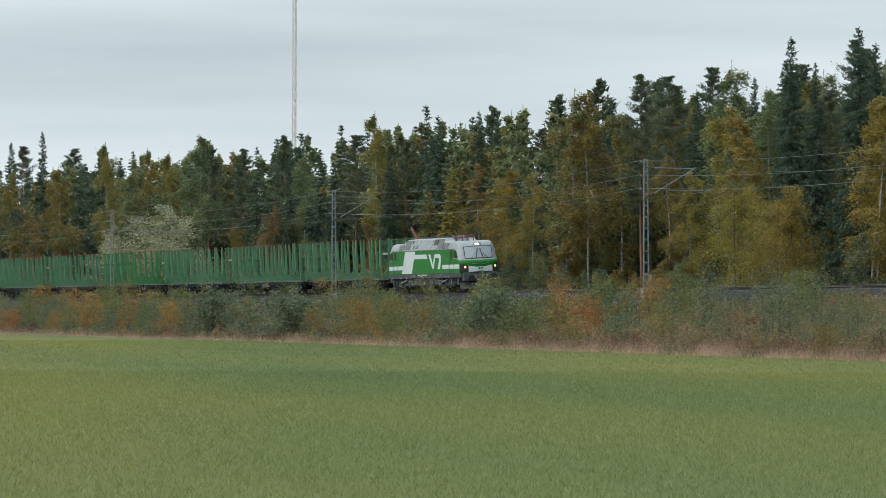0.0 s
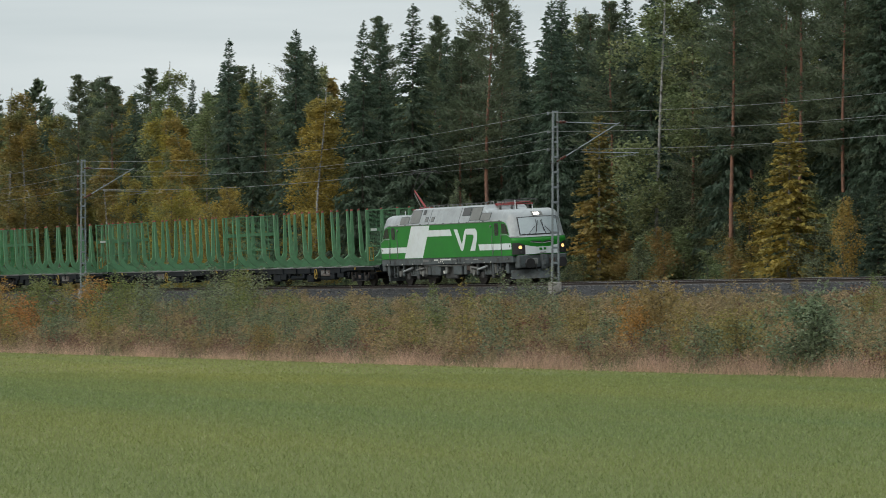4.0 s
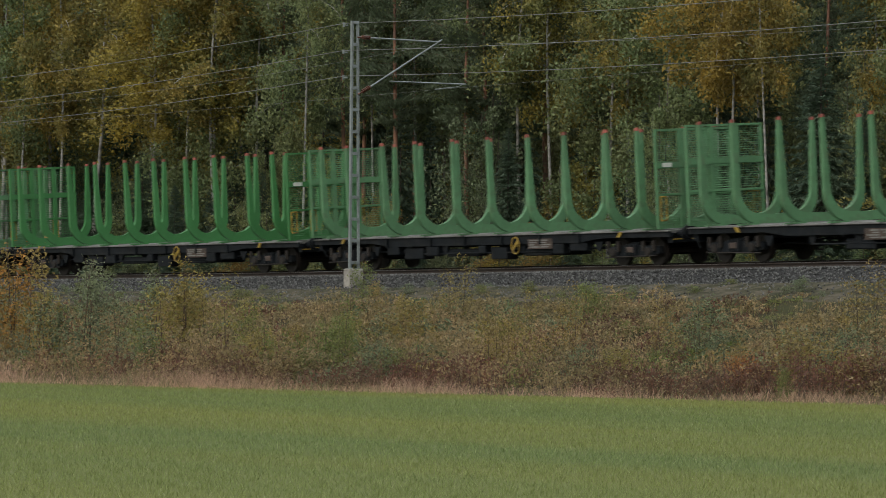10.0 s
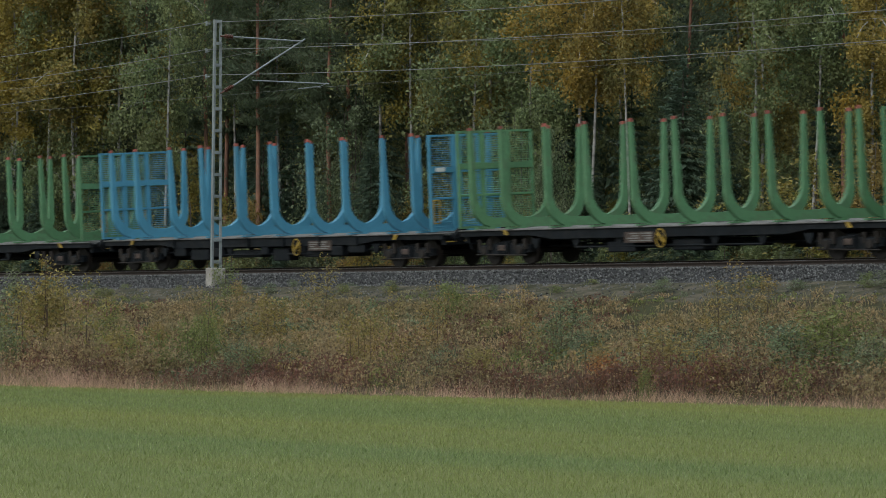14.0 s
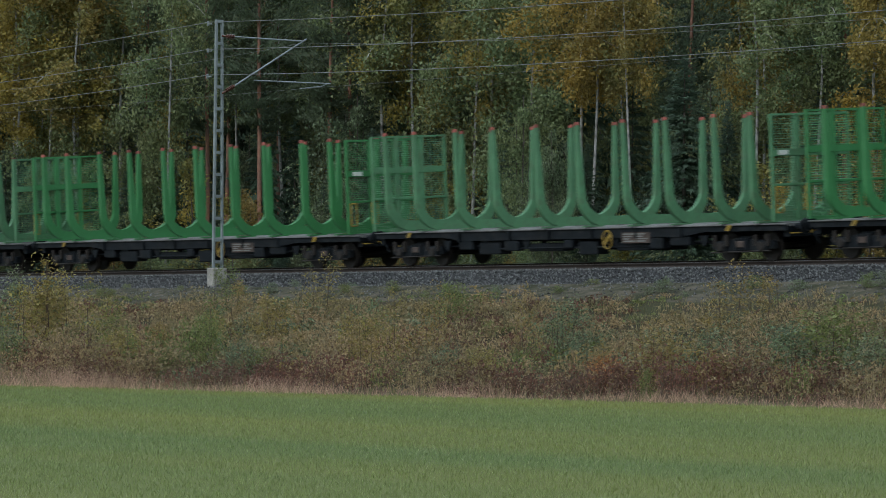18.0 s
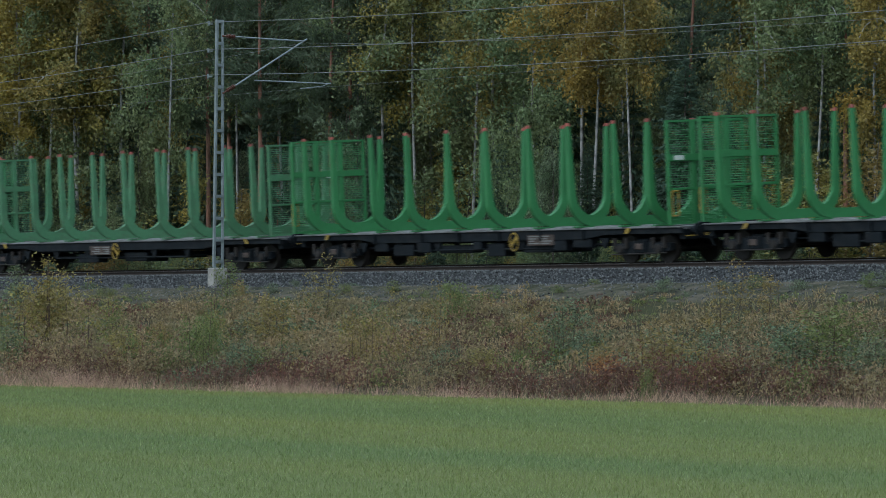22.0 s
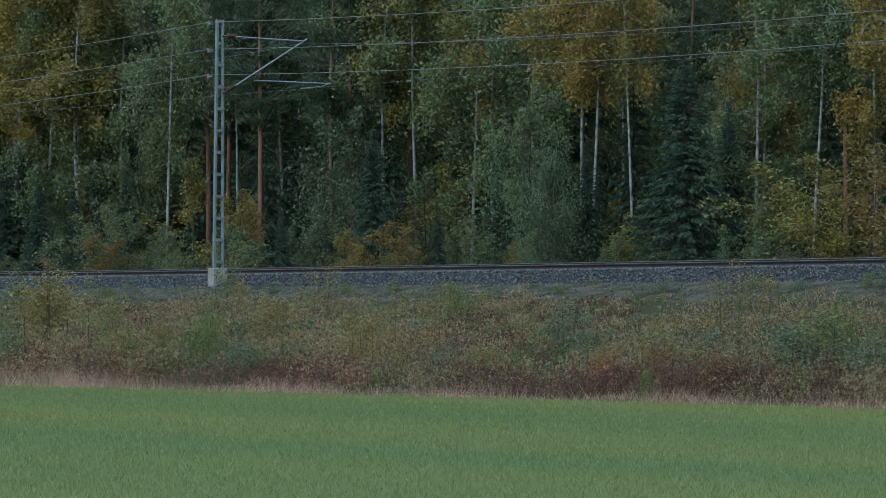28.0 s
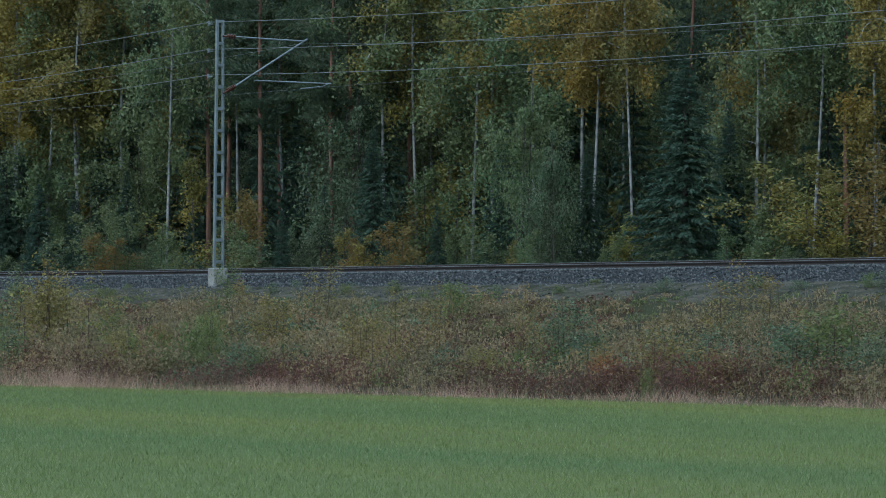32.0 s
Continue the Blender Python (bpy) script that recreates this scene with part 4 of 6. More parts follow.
    for side in (-1, 1):
        y0, y1 = sorted((side * 1.08, side * 1.24))
        slab(bm, [(-10.05, 0.90), (-6.4, 0.90), (-5.4, 0.78), (5.4, 0.78), (6.4, 0.90), (10.05, 0.90), (10.05, 1.06), (-10.05, 1.06)], "y", y0, y1)
    for x in (-9.9, -3.0, 0.0, 3.0, 9.9):
        box(bm, x - 0.1, x + 0.1, -1.1, 1.1, 0.72, 1.0)
    box(bm, -10.0, 10.0, -0.2, 0.2, 0.7, 1.0)
    part("chassis", bm, "chassis", ob, "grimy black side beams")
    for side in (-1, 1):
        # pale grey for worn steel and for the highlight along the beam's top
        part("top_flange", box(B(), -10.05, 10.05, *sorted((side * 1.12, side * 1.30)), 1.062, 1.10, 0.008), "deck", ob, "worn grey top flange with a painted sheen")
        for x in (-6.3, -4.3, -2.2, 2.2, 4.3, 6.3):
            part("gusset", slab(B(), [(x - 0.22, 0.80), (x + 0.22, 0.80), (x + 0.05, 0.50), (x - 0.05, 0.50)], "y", *sorted((side * 1.10, side * 1.16))), "chassis", ob)
        part("truss_rod", rod(B(), (-4.3, side * 1.13, 0.52), (4.3, side * 1.13, 0.52), 0.028), "chassis", ob)
    for x0, x1, z0, z1, y in ((-4.6, -3.5, 0.35, 0.72, -1.18), (-2.2, -0.4, 0.42, 0.66, -1.1), (0.4, 1.3, 0.3, 0.7, -1.16), (2.2, 3.7, 0.4, 0.64, -1.12), (-1.6, -0.2, 0.38, 0.7, 1.1), (1.5, 2.8, 0.35, 0.66, 1.15)):
        bm = B()
        box(bm, x0, x1, min(y, y * 0.6), max(y, y * 0.6), z0, z1, 0.03)
        part("equipment_box", bm, "chassis", ob)
    for x0, x1, z0, z1, y in ((-5.6, -4.9, 0.5, 0.84, -1.22), (-3.2, -2.5, 0.45, 0.76, -1.26), (3.9, 4.5, 0.44, 0.76, -1.24), (4.8, 5.7, 0.52, 0.8, -1.2), (-0.2, 0.2, 0.5, 0.76, -1.25)):
        part("valve_box", box(B(), x0, x1, y, y + 0.3, z0, z1, 0.03), "chassis", ob)
    for z, y in ((0.62, -1.0), (0.55, 0.4)):
        part("brake_pipe", rod(B(), (-6.5, y, z), (6.5, y, z), 0.03), "chassis", ob)
    for x in (-5.5, -2.9, -0.9, 1.2, 3.3, 5.4):
        part("beam_rib", box(B(), x - 0.03, x + 0.03, -1.30, -1.235, 0.76, 1.08), "chassis", ob)
    for side, x0 in ((-1, 2.62), (1, 0.50)):
        y0, y1 = sorted((side * 1.235, side * 1.25))
        part("data_plate", box(B(), x0, x0 + 1.32, y0, y1, 0.62, 0.94), "rusty", ob, "dark plate with faded white lettering")
        for k in range(4):
            for q in range(2):
                y0, y1 = sorted((side * 1.25, side * 1.256))
                part("lettering_bar", box(B(), x0 + 0.06 + 0.62 * q, x0 + 0.60 + 0.62 * q - 0.12 * ((k + q) % 3), y0, y1, 0.87 - k * 0.07, 0.91 - k * 0.07), "plate", ob)
    for side, rx in ((-1, 1.98), (1, 0.10)):
        bm = B()
        for k in range(18):
            a, b = k / 18 * math.tau, (k + 1) / 18 * math.tau
            rod(bm, (rx + 0.21 * math.cos(a), side * 1.29, 0.74 + 0.27 * math.sin(a)), (rx + 0.21 * math.cos(b), side * 1.29, 0.74 + 0.27 * math.sin(b)), 0.024, n=5)
        rod(bm, (rx, side * 1.1, 0.74), (rx, side * 1.3, 0.74), 0.03)
        slab(bm, [(rx - 0.17, 0.66), (rx - 0.12, 0.58), (rx + 0.17, 0.84), (rx + 0.10, 0.92)], "y", side * 1.28 - 0.01, side * 1.28 + 0.01)
        part("brake_wheel", bm, "yellow", ob, "yellow hand-brake ring")
        for x in (-8.15, 7.6):
            bm = B()
            slab(bm, [(x - 0.14, 0.92), (x + 0.02, 0.92), (x + 0.14, 1.08), (x - 0.02, 1.08)], "y", side * 1.31 - 0.012, side * 1.31 + 0.012)
            part("tie_hook", bm, "yellow", ob, "yellow tie-down hook")
    for sg in (-1, 1):
        for side in (-1, 1):
            bm = B()
            rod(bm, (sg * 10.05, side * 0.88, 1.0), (sg * 10.42, side * 0.88, 1.0), 0.09, n=10)
            rod(bm, (sg * 10.42, side * 0.88, 1.0), (sg * 10.5, side * 0.88, 1.0), 0.22, n=14)
            part("buffer", bm, "chassis", ob)
        bm = B()
        rod(bm, (sg * 10.0, 0, 0.95), (sg * 10.54, 0, 0.95), 0.06)
        rod(bm, (sg * 10.1, -0.3, 0.85), (sg * 10.35, -0.3, 0.5), 0.03)
        part("coupling", bm, "chassis", ob)
        bm = B()
        rod(bm, (sg * 10.12, -1.15, 0.82), (sg * 10.12, -0.3, 0.82), 0.018)
        part("uncoupling_bar", bm, "yellow", ob, "yellow uncoupling bar")
        cx = sg * 7.97
        bm = B()
        for side in (-1, 1):
            y0, y1 = sorted((side * 0.93, side * 1.12))
            slab(bm, [(cx - 1.35, 0.40), (cx - 0.5, 0.32), (cx + 0.5, 0.32), (cx + 1.35, 0.40), (cx + 1.35, 0.62), (cx + 0.5, 0.66), (cx - 0.5, 0.66), (cx - 1.35, 0.62)], "y", y0, y1)
            for x in (-0.9, 0.9):
                box(bm, cx + x - 0.2, cx + x + 0.2, min(side * 0.98, side * 1.2), max(side * 0.98, side * 1.2), 0.32, 0.62, 0.03)
            for q in (-0.2, 0.0, 0.2):
                rod(bm, (cx + q, side * 1.14, 0.36), (cx + q, side * 1.14, 0.7), 0.085)
        box(bm, cx - 0.25, cx + 0.25, -1.0, 1.0, 0.4, 0.75)
        bogie = part("bogie", bm, "chassis", ob, "grimy bogie frame")
        for side in (-1, 1):
            for x in (-0.9, 0.9):
                part("axle_cover", rod(B(), (cx + x, side * 1.18, 0.46), (cx + x, side * 1.25, 0.46), 0.15, 0.12, 14), "wheel", bogie, "dusty round axle cover")
                for q in (-0.26, 0.26):
                    part("coil_spring", rod(B(), (cx + x + q, side * 1.16, 0.48), (cx + x + q, side * 1.16, 0.80), 0.07), "wheel", bogie)
            part("brake_rod", rod(B(), (cx - 1.3, side * 1.20, 0.30), (cx + 1.3, side * 1.20, 0.34), 0.022), "wheel", bogie)
            part("bogie_plate", box(B(), cx - 0.16, cx + 0.16, *sorted((side * 1.13, side * 1.235)), 0.44, 0.62, 0.02), "rusty", bogie)
        for x in (-0.9, 0.9):
            bm = B()
            for side in (-1, 1):
                rod(bm, (cx + x, side * 0.72, 0.46), (cx + x, side * 0.84, 0.46), 0.46, 0.44, 24)
            rod(bm, (cx + x, -1.1, 0.46), (cx + x, 1.1, 0.46), 0.08)
            part("wheelset", bm, "wheel", bogie, "worn steel wheels on one axle")
    return ob


def at_line(s):
    return pose(s, line_y(s), RAIL + line_z(s) + 0.797 * math.sin(radians(CANT)), CANT, 0, line_turn(s))


FRESH, BLUE = {3, 10, 12, 14, 15, 16, 18}, {7, 9}
patterns = {
    "stake_faded": log_wagon("stake_faded", "empty log wagon with faded green stakes and end walls"),
    "stake_fresh": log_wagon("stake_fresh", "empty log wagon with bright green stakes and end walls"),
    "stake_blue": log_wagon("stake_blue", "empty log wagon with blue stakes and end walls"),
}
loco = locomotive()
train = [(loco, 0.0, 0)]
REVERSED = {1, 4, 6, 8, 13, 17, 20}
used = set()
for k in range(22):
    paint = "stake_blue" if k in BLUE else "stake_fresh" if k in FRESH else "stake_faded"
    back_by = 20.04 + PITCH * k
    if paint in used:
        car = copy_thing(patterns[paint], at_line(START - back_by))
    else:
        car = patterns[paint]
        used.add(paint)
    train.append((car, back_by, 180 if k in REVERSED else 0))


def about_z(degrees):
    """A wagon may run either end first; it leans with the track all the same."""
    return pose(0, 0, 0, 0, 0, degrees)


def motions():
    """The train runs through at a steady speed along the line."""
    for car, back_by, about in train:
        times = {0.0, 32.0}
        t = 0.0
        while t < 32:
            s = START + SPEED * t - back_by
            if -460 < s < -90:
                times.add(round(t, 1))
            t += 0.4
        for s in (-460, -450, -130, -120, -100, -90):
            t = (s - START + back_by) / SPEED
            if 0 < t < 32:
                times.add(round(t, 1))
        walk(car, [(t, at_line(START + SPEED * t - back_by) @ about_z(about)) for t in sorted(times)])


# ---- vegetation patterns ----
def tube_mesh(paths, n=6):
    """Tapered trunks and limbs: each path is a list of (x, y, z, r)."""
    vs, fs = [], []
    for path in paths:
        base = len(vs)
        for x, y, z, r in path:
            for k in range(n):
                a = k * math.tau / n
                vs.append((x + r * math.cos(a), y + r * math.sin(a), z))
        for i in range(len(path) - 1):
            for k in range(n):
                a, b = base + i * n + k, base + i * n + (k + 1) % n
                fs.append((a, b, b + n, a + n))
    return vs, fs


def broadleaf(h, spread, count, size, crown_from=0.3, taper=1.0, droop=0.3, lean=0.0, fork=1):
    """Trunk, limbs and leaf cloud of a slim birch-like tree."""
    paths, pts = [], []
    for f in range(fork):
        ox, oy = rng.normal(0, 0.35, 2) if f else (0, 0)
        hh = h * (1 if f == 0 else rng.uniform(0.7, 0.95))
        bend = rng.normal(0, 0.03, 2)
        trunk = []
        for k in range(9):
            z = hh * k / 8
            trunk.append((ox + bend[0] * z + lean * z + 0.1 * math.sin(z * 0.5 + f), oy + bend[1] * z, z, (0.0040 * hh) * (1 - 0.88 * k / 8) + min(0.010, 0.0012 * hh)))
        paths.append(trunk)
        limbs = max(10, int(hh * 1.6))
        for b in range(limbs):
            t = crown_from + (1 - crown_from) * (b + rng.uniform()) / limbs
            z = hh * t * 0.98
            shape = math.sin(math.pi * min(1, max(0.06, ((t - crown_from) / (1 - crown_from)) ** 0.7 * 0.94 + 0.04))) ** taper
            reach = spread * shape * rng.uniform(0.45, 1.1)
            a = rng.uniform(0, math.tau)
            rise = reach * rng.uniform(0.2, 0.75)
            tx, ty = ox + bend[0] * z + lean * z, oy + bend[1] * z
            path = [(tx + math.cos(a) * reach * q, ty + math.sin(a) * reach * q, z + rise * q - droop * reach * q * q, min(0.012, 0.0015 * h) + min(0.026, 0.002 * h) * (1 - q) * reach / max(spread, 0.1)) for q in (0, 0.4, 0.75, 1.0)]
            paths.append(path)
            m = int(count / limbs / fork)
            q = rng.uniform(0.02, 1.1, m) ** (0.8 if h < 12 else 0.68)
            c = np.stack([tx + math.cos(a) * reach * q, ty + math.sin(a) * reach * q, z + rise * q - droop * reach * q * q], 1)
            c += rng.normal(0, 1, (m, 3)) * np.array([0.14, 0.14, 0.17]) * (0.6 + reach * (0.5 if h < 12 else 0.42))
            c[:, 2] -= np.abs(rng.normal(0, droop * 0.9, m))
            pts.append(c)
    return paths, np.concatenate(pts), size


def conifer(h, spread, count, size, crown_from=0.05, gap=0.55):
    """A spruce: whorls of fan-shaped boughs up a straight stem, rising near the pointed top and drooping lower down."""
    paths = [[(0, 0, h * k / 6, 0.0075 * h * (1 - k / 6.1) + 0.01) for k in range(7)]]
    boughs = []
    z = h * 0.985
    while z > h * crown_from:
        full = (h - z) / (h * (1 - crown_from))
        reach = spread * (0.06 + 0.94 * full ** 0.78) * (1.0 if full < 0.85 else 1.0 - (full - 0.85) * 1.5) * rng.uniform(0.82, 1.1)
        for k in range(5 if full < 0.12 else 7):
            boughs.append((z + rng.normal(0, 0.04 + 0.12 * full), full, reach * rng.uniform(0.72, 1.12), rng.uniform(0, math.tau)))
        z -= gap * (0.5 + 0.75 * full) * rng.uniform(0.8, 1.2)
    total = sum(b[2] + 0.25 for b in boughs)
    pts, ways, sizes = [], [], []
    for z, full, r, a in boughs:
        m = max(5, int(count * (r + 0.25) / total))
        q = rng.uniform(0.04, 1.0, m) ** 0.7
        slope = 0.75 - 1.25 * min(1.0, full * 2.2)
        side = rng.uniform(-1, 1, m) * 0.30 * r * (1.08 - q)
        ca, sa = math.cos(a), math.sin(a)
        down = np.abs(rng.normal(0, 0.02 + 0.05 * r, m)) * q
        c = np.stack([ca * r * q - sa * side, sa * r * q + ca * side, z + slope * r * q + 0.32 * r * max(0.0, full * 2 - 0.3) * 0.6 * q * q - down], 1)
        w = np.stack([ca - sa * np.sign(side) * 0.7, sa + ca * np.sign(side) * 0.7, np.full(m, slope * 0.6 - 0.35 * full)], 1)
        pts.append(c)
        ways.append(w / np.linalg.norm(w, axis=1)[:, None])
        sizes.append(np.full(m, size * (0.5 + 0.55 * min(1.0, full * 2.0))))
    m = max(10, count // 400)
    tip = rng.uniform(0, 1, m)
    pts.append(np.stack([rng.normal(0, 0.03, m), rng.normal(0, 0.03, m), h * 0.965 + 0.04 * h * tip], 1))
    ways.append(np.tile((0.0, 0.0, 1.0), (m, 1)))
    sizes.append(np.full(m, size * 0.45))
    return paths, np.concatenate(pts), np.concatenate(sizes), np.concatenate(ways)


def scots_pine(h, spread, count, size):
    """A tall trunk, bare below, with layered pads of needles that round off at the top."""
    bend = rng.normal(0, 0.12, 2)
    paths = [[(bend[0] * math.sin(k * 0.8), bend[1] * math.cos(k * 0.9), h * k / 8, 0.0068 * h * (1 - 0.82 * k / 8)) for k in range(9)]]
    pts, ways = [], []
    pads = 92
    for b in range(pads):
        t = 0.40 + 0.59 * (b / (pads - 1)) ** 0.92
        z = h * t
        k = (t - 0.40) / 0.60
        a = rng.uniform(0, math.tau)
        r = spread * min(1.0, 0.45 + 2.4 * k) * (1 - 0.90 * k ** 2.3) * rng.uniform(0.45, 1.12)
        rise = r * (0.05 + 0.55 * k) * rng.uniform(0.5, 1.4)
        paths.append([(math.cos(a) * r * q, math.sin(a) * r * q, z + rise * q * q, 0.04 * (1 - 0.75 * q) * (1.1 - k)) for q in (0, 0.5, 1.0)])
        m = count // pads
        q = rng.uniform(0.15, 1.08, m) ** 0.65
        c = rng.normal(0, 1, (m, 3)) * np.array([0.26, 0.26, 0.11]) * (0.35 + 0.32 * r)
        pts.append(c + np.stack([math.cos(a) * r * q, math.sin(a) * r * q, z + rise * q * q], 1))
        ways.append(np.tile((math.cos(a) * 0.7, math.sin(a) * 0.7, 0.55), (m, 1)))
    for b in range(7):
        z = h * rng.uniform(0.2, 0.5)
        a = rng.uniform(0, math.tau)
        paths.append([(math.cos(a) * q, math.sin(a) * q, z - 0.05 * q, 0.018) for q in (0, 0.6, 1.2)])
    return paths, np.concatenate(pts), size, np.concatenate(ways)


def plant_meshes(made, bark, droop=0.3, stretch=1.6, n=6):
    paths, pts, size, *ways = made
    v, f = tube_mesh(paths, n)
    lv, lf = leaves(pts, size, droop, stretch, ways=ways[0] if ways else None)
    return (v, f, bark), (lv, lf)


CATALOGUE = {}


def pattern(key, made, bark, foliage, droop=0.3, stretch=1.6, n=6):
    (v, f, bark), (lv, lf) = plant_meshes(made, bark, droop, stretch, n)
    trunk = raw_mesh("trunk", v, f, bark)
    trunk.polygons.foreach_set("use_smooth", [True] * len(trunk.polygons))
    for name in foliage:
        crown = raw_mesh("crown", lv, lf, name)
        CATALOGUE.setdefault((key, name), []).append((trunk, crown))


def plant(key, foliage, x, y, z, scale, turn, name, label, category, group, tilt=0.0, wide=1.0):
    choices = CATALOGUE[(key, foliage)]
    trunk, crown = choices[int(rng.integers(len(choices)))]
    ob = thing(name, label, category, group)
    ob.matrix_basis = pose(x, y, z, tilt, 0, turn) @ Matrix.Diagonal((scale * wide, scale * wide, scale, 1))
    for nm, data in (("stem" if category == "bush" else "trunk", trunk), ("foliage" if category == "bush" else "crown", crown)):
        p = new(nm, data)
        p.parent = ob
    return ob


BIRCH = ("birch_green", "birch_yellow", "birch_gold", "aspen")
for low in (0.12, 0.18, 0.24, 0.30, 0.36):
    pattern("birch", broadleaf(18, 2.5, 13500, 0.098, low, 0.6, 0.55), "bark_birch", BIRCH, 0.5)
for low in (0.40, 0.45, 0.50):
    pattern("tall_birch", broadleaf(18, 2.5, 12000, 0.098, low, 0.6, 0.55), "bark_birch", BIRCH, 0.5)
for _ in range(3):
    pattern("far_birch", broadleaf(18, 2.6, 1700, 0.29, 0.2, 0.65, 0.5), "bark_birch", BIRCH, 0.5)
for _ in range(4):
    pattern("spruce", conifer(20, 3.0, 16000, 0.118, 0.04, 0.34), "bark_grey", ("spruce",), 0.35, 3.4)
for _ in range(3):
    pattern("far_spruce", conifer(20, 3.0, 2700, 0.24, 0.05, 0.75), "bark_grey", ("spruce",), 0.35, 3.0)
for _ in range(2):
    pattern("cone", conifer(10, 1.75, 9500, 0.125, 0.03, 0.22), "bark_birch", ("birch_gold", "birch_yellow"), 0.2, 1.5)
for _ in range(4):
    pattern("pine", scots_pine(20, 2.6, 14000, 0.075), "bark_pine", ("pine",), 0.0, 3.0)
for _ in range(3):
    pattern("far_pine", scots_pine(20, 2.8, 2100, 0.25), "bark_pine", ("pine",), 0.0, 2.4)
for _ in range(3):
    pattern("young", broadleaf(5, 1.3, 4000, 0.068, 0.06, 0.7, 0.25, fork=2), "bark_grey", ("birch_green", "birch_yellow", "birch_gold", "aspen", "willow", "pale"), 0.3)
for _ in range(2):
    pattern("round", broadleaf(9, 3.2, 14000, 0.085, 0.05, 0.6, 0.2, fork=4), "bark_grey", ("birch_gold", "willow", "pale", "birch_green"), 0.2)
for _ in range(4):
    pattern("bush", broadleaf(2.4, 1.0, 1900, 0.054, 0.03, 0.5, 0.15, fork=5), "twig", ("willow", "bush_green", "bush_yellow", "bush_orange", "pale"), 0.2, 1.9, 3)
for _ in range(2):
    pattern("dense_bush", broadleaf(2.4, 1.25, 5200, 0.060, 0.0, 0.35, 0.1, fork=6), "twig", ("willow",), 0.1, 2.0, 3)
for _ in range(3):
    pattern("sapling", broadleaf(2.8, 0.62, 820, 0.050, 0.10, 0.6, 0.12, fork=2), "twig", ("willow", "bush_green", "bush_yellow", "bush_orange"), 0.2, 1.7, 3)

LABELS = {
    "birch_green": "green birch tree turning yellow at the forest edge", "birch_yellow": "slim birch tree with yellowing autumn leaves",
    "birch_gold": "golden yellow birch tree in full autumn colour", "aspen": "orange autumn tree at the forest edge",
    "willow": "grey-green leafy willow beside the railway", "pale": "silvery pale willow beside the railway",
    "spruce": "tall dark green spruce tree in the forest", "pine": "tall pine with bare orange trunk and green crown",
    "bush_green": "green bush growing on the railway bank", "bush_yellow": "yellowing bush growing on the railway bank", "bush_orange": "orange autumn bush growing on the railway bank",
}


def tree(kind, foliage, s, behind, h, wide=1.0, tilt=0.0):
    """A tree so far behind the track's centre line, of height h."""
    far = kind.startswith("far_")
    full = {"birch": 18, "tall_birch": 18, "spruce": 20, "pine": 20, "young": 5, "round": 9, "cone": 10}[kind.replace("far_", "")]
    y = line_y(s) + behind
    name = {"birch": "birch_tree", "tall_birch": "birch_tree", "spruce": "spruce_tree", "pine": "pine_tree", "young": "young_tree", "round": "willow_tree", "cone": "young_birch"}[kind.replace("far_", "")]
    plant(kind, foliage, s, y, ground_z(s, y) - 0.05, h / full, float(rng.uniform(0, 360)), name, LABELS[foliage], "tree", "forest trees", tilt, wide)


# ---- forest: a front row chosen by stretch, then depth behind it ----
def zone(s):
    """Which trees stand at the forest edge at this place: weights of (kind, foliage)."""
    if s < -330:
        return (("birch", "birch_yellow", 3), ("birch", "aspen", 1), ("spruce", "spruce", 5), ("birch", "birch_green", 6), ("pine", "pine", 2))
    if s < -262:
        return (("birch", "birch_yellow", 3), ("birch", "birch_green", 4), ("spruce", "spruce", 3), ("pine", "pine", 4), ("birch", "aspen", 1))
    if s < -172:
        return (("spruce", "spruce", 6), ("pine", "pine", 3), ("birch", "birch_green", 2), ("birch", "birch_yellow", 1))
    if s < -140:
        return (("birch", "birch_yellow", 8), ("birch", "birch_green", 2), ("spruce", "spruce", 2), ("pine", "pine", 2))
    if s < -118:
        return (("birch", "birch_yellow", 3), ("birch", "birch_green", 6), ("pine", "pine", 3), ("spruce", "spruce", 1))
    return (("birch", "birch_green", 7), ("birch", "birch_yellow", 3), ("spruce", "spruce", 2))


def pick(s):
    rows = zone(s)
    w = np.array([r[2] for r in rows], float)
    return rows[int(rng.choice(len(rows), p=w / w.sum()))][:2]


JOINED = {}


def far_tree(kind, foliage, s, behind, h, wide=1.0):
    """A tree of the depth of the forest: gathered into one mesh with its like."""
    trunk, crown = CATALOGUE[(kind, foliage)][int(rng.integers(len(CATALOGUE[(kind, foliage)])))]
    k, a = h / {"far_birch": 18, "far_spruce": 20, "far_pine": 20}[kind], rng.uniform(0, math.tau)
    y = line_y(s) + behind
    for data, key in ((trunk, trunk.materials[0].name), (crown, crown.materials[0].name)):
        co = np.empty(len(data.vertices) * 3, np.float32)
        data.vertices.foreach_get("co", co)
        co = co.reshape(-1, 3) * (k * wide, k * wide, k)
        turned = np.stack([co[:, 0] * math.cos(a) - co[:, 1] * math.sin(a) + s, co[:, 0] * math.sin(a) + co[:, 1] * math.cos(a) + y, co[:, 2] + 2.0], 1)
        idx = np.empty(len(data.loops), np.int32)
        data.loops.foreach_get("vertex_index", idx)
        JOINED.setdefault(data.materials[0], []).append((turned, idx.reshape(len(data.polygons), -1)))


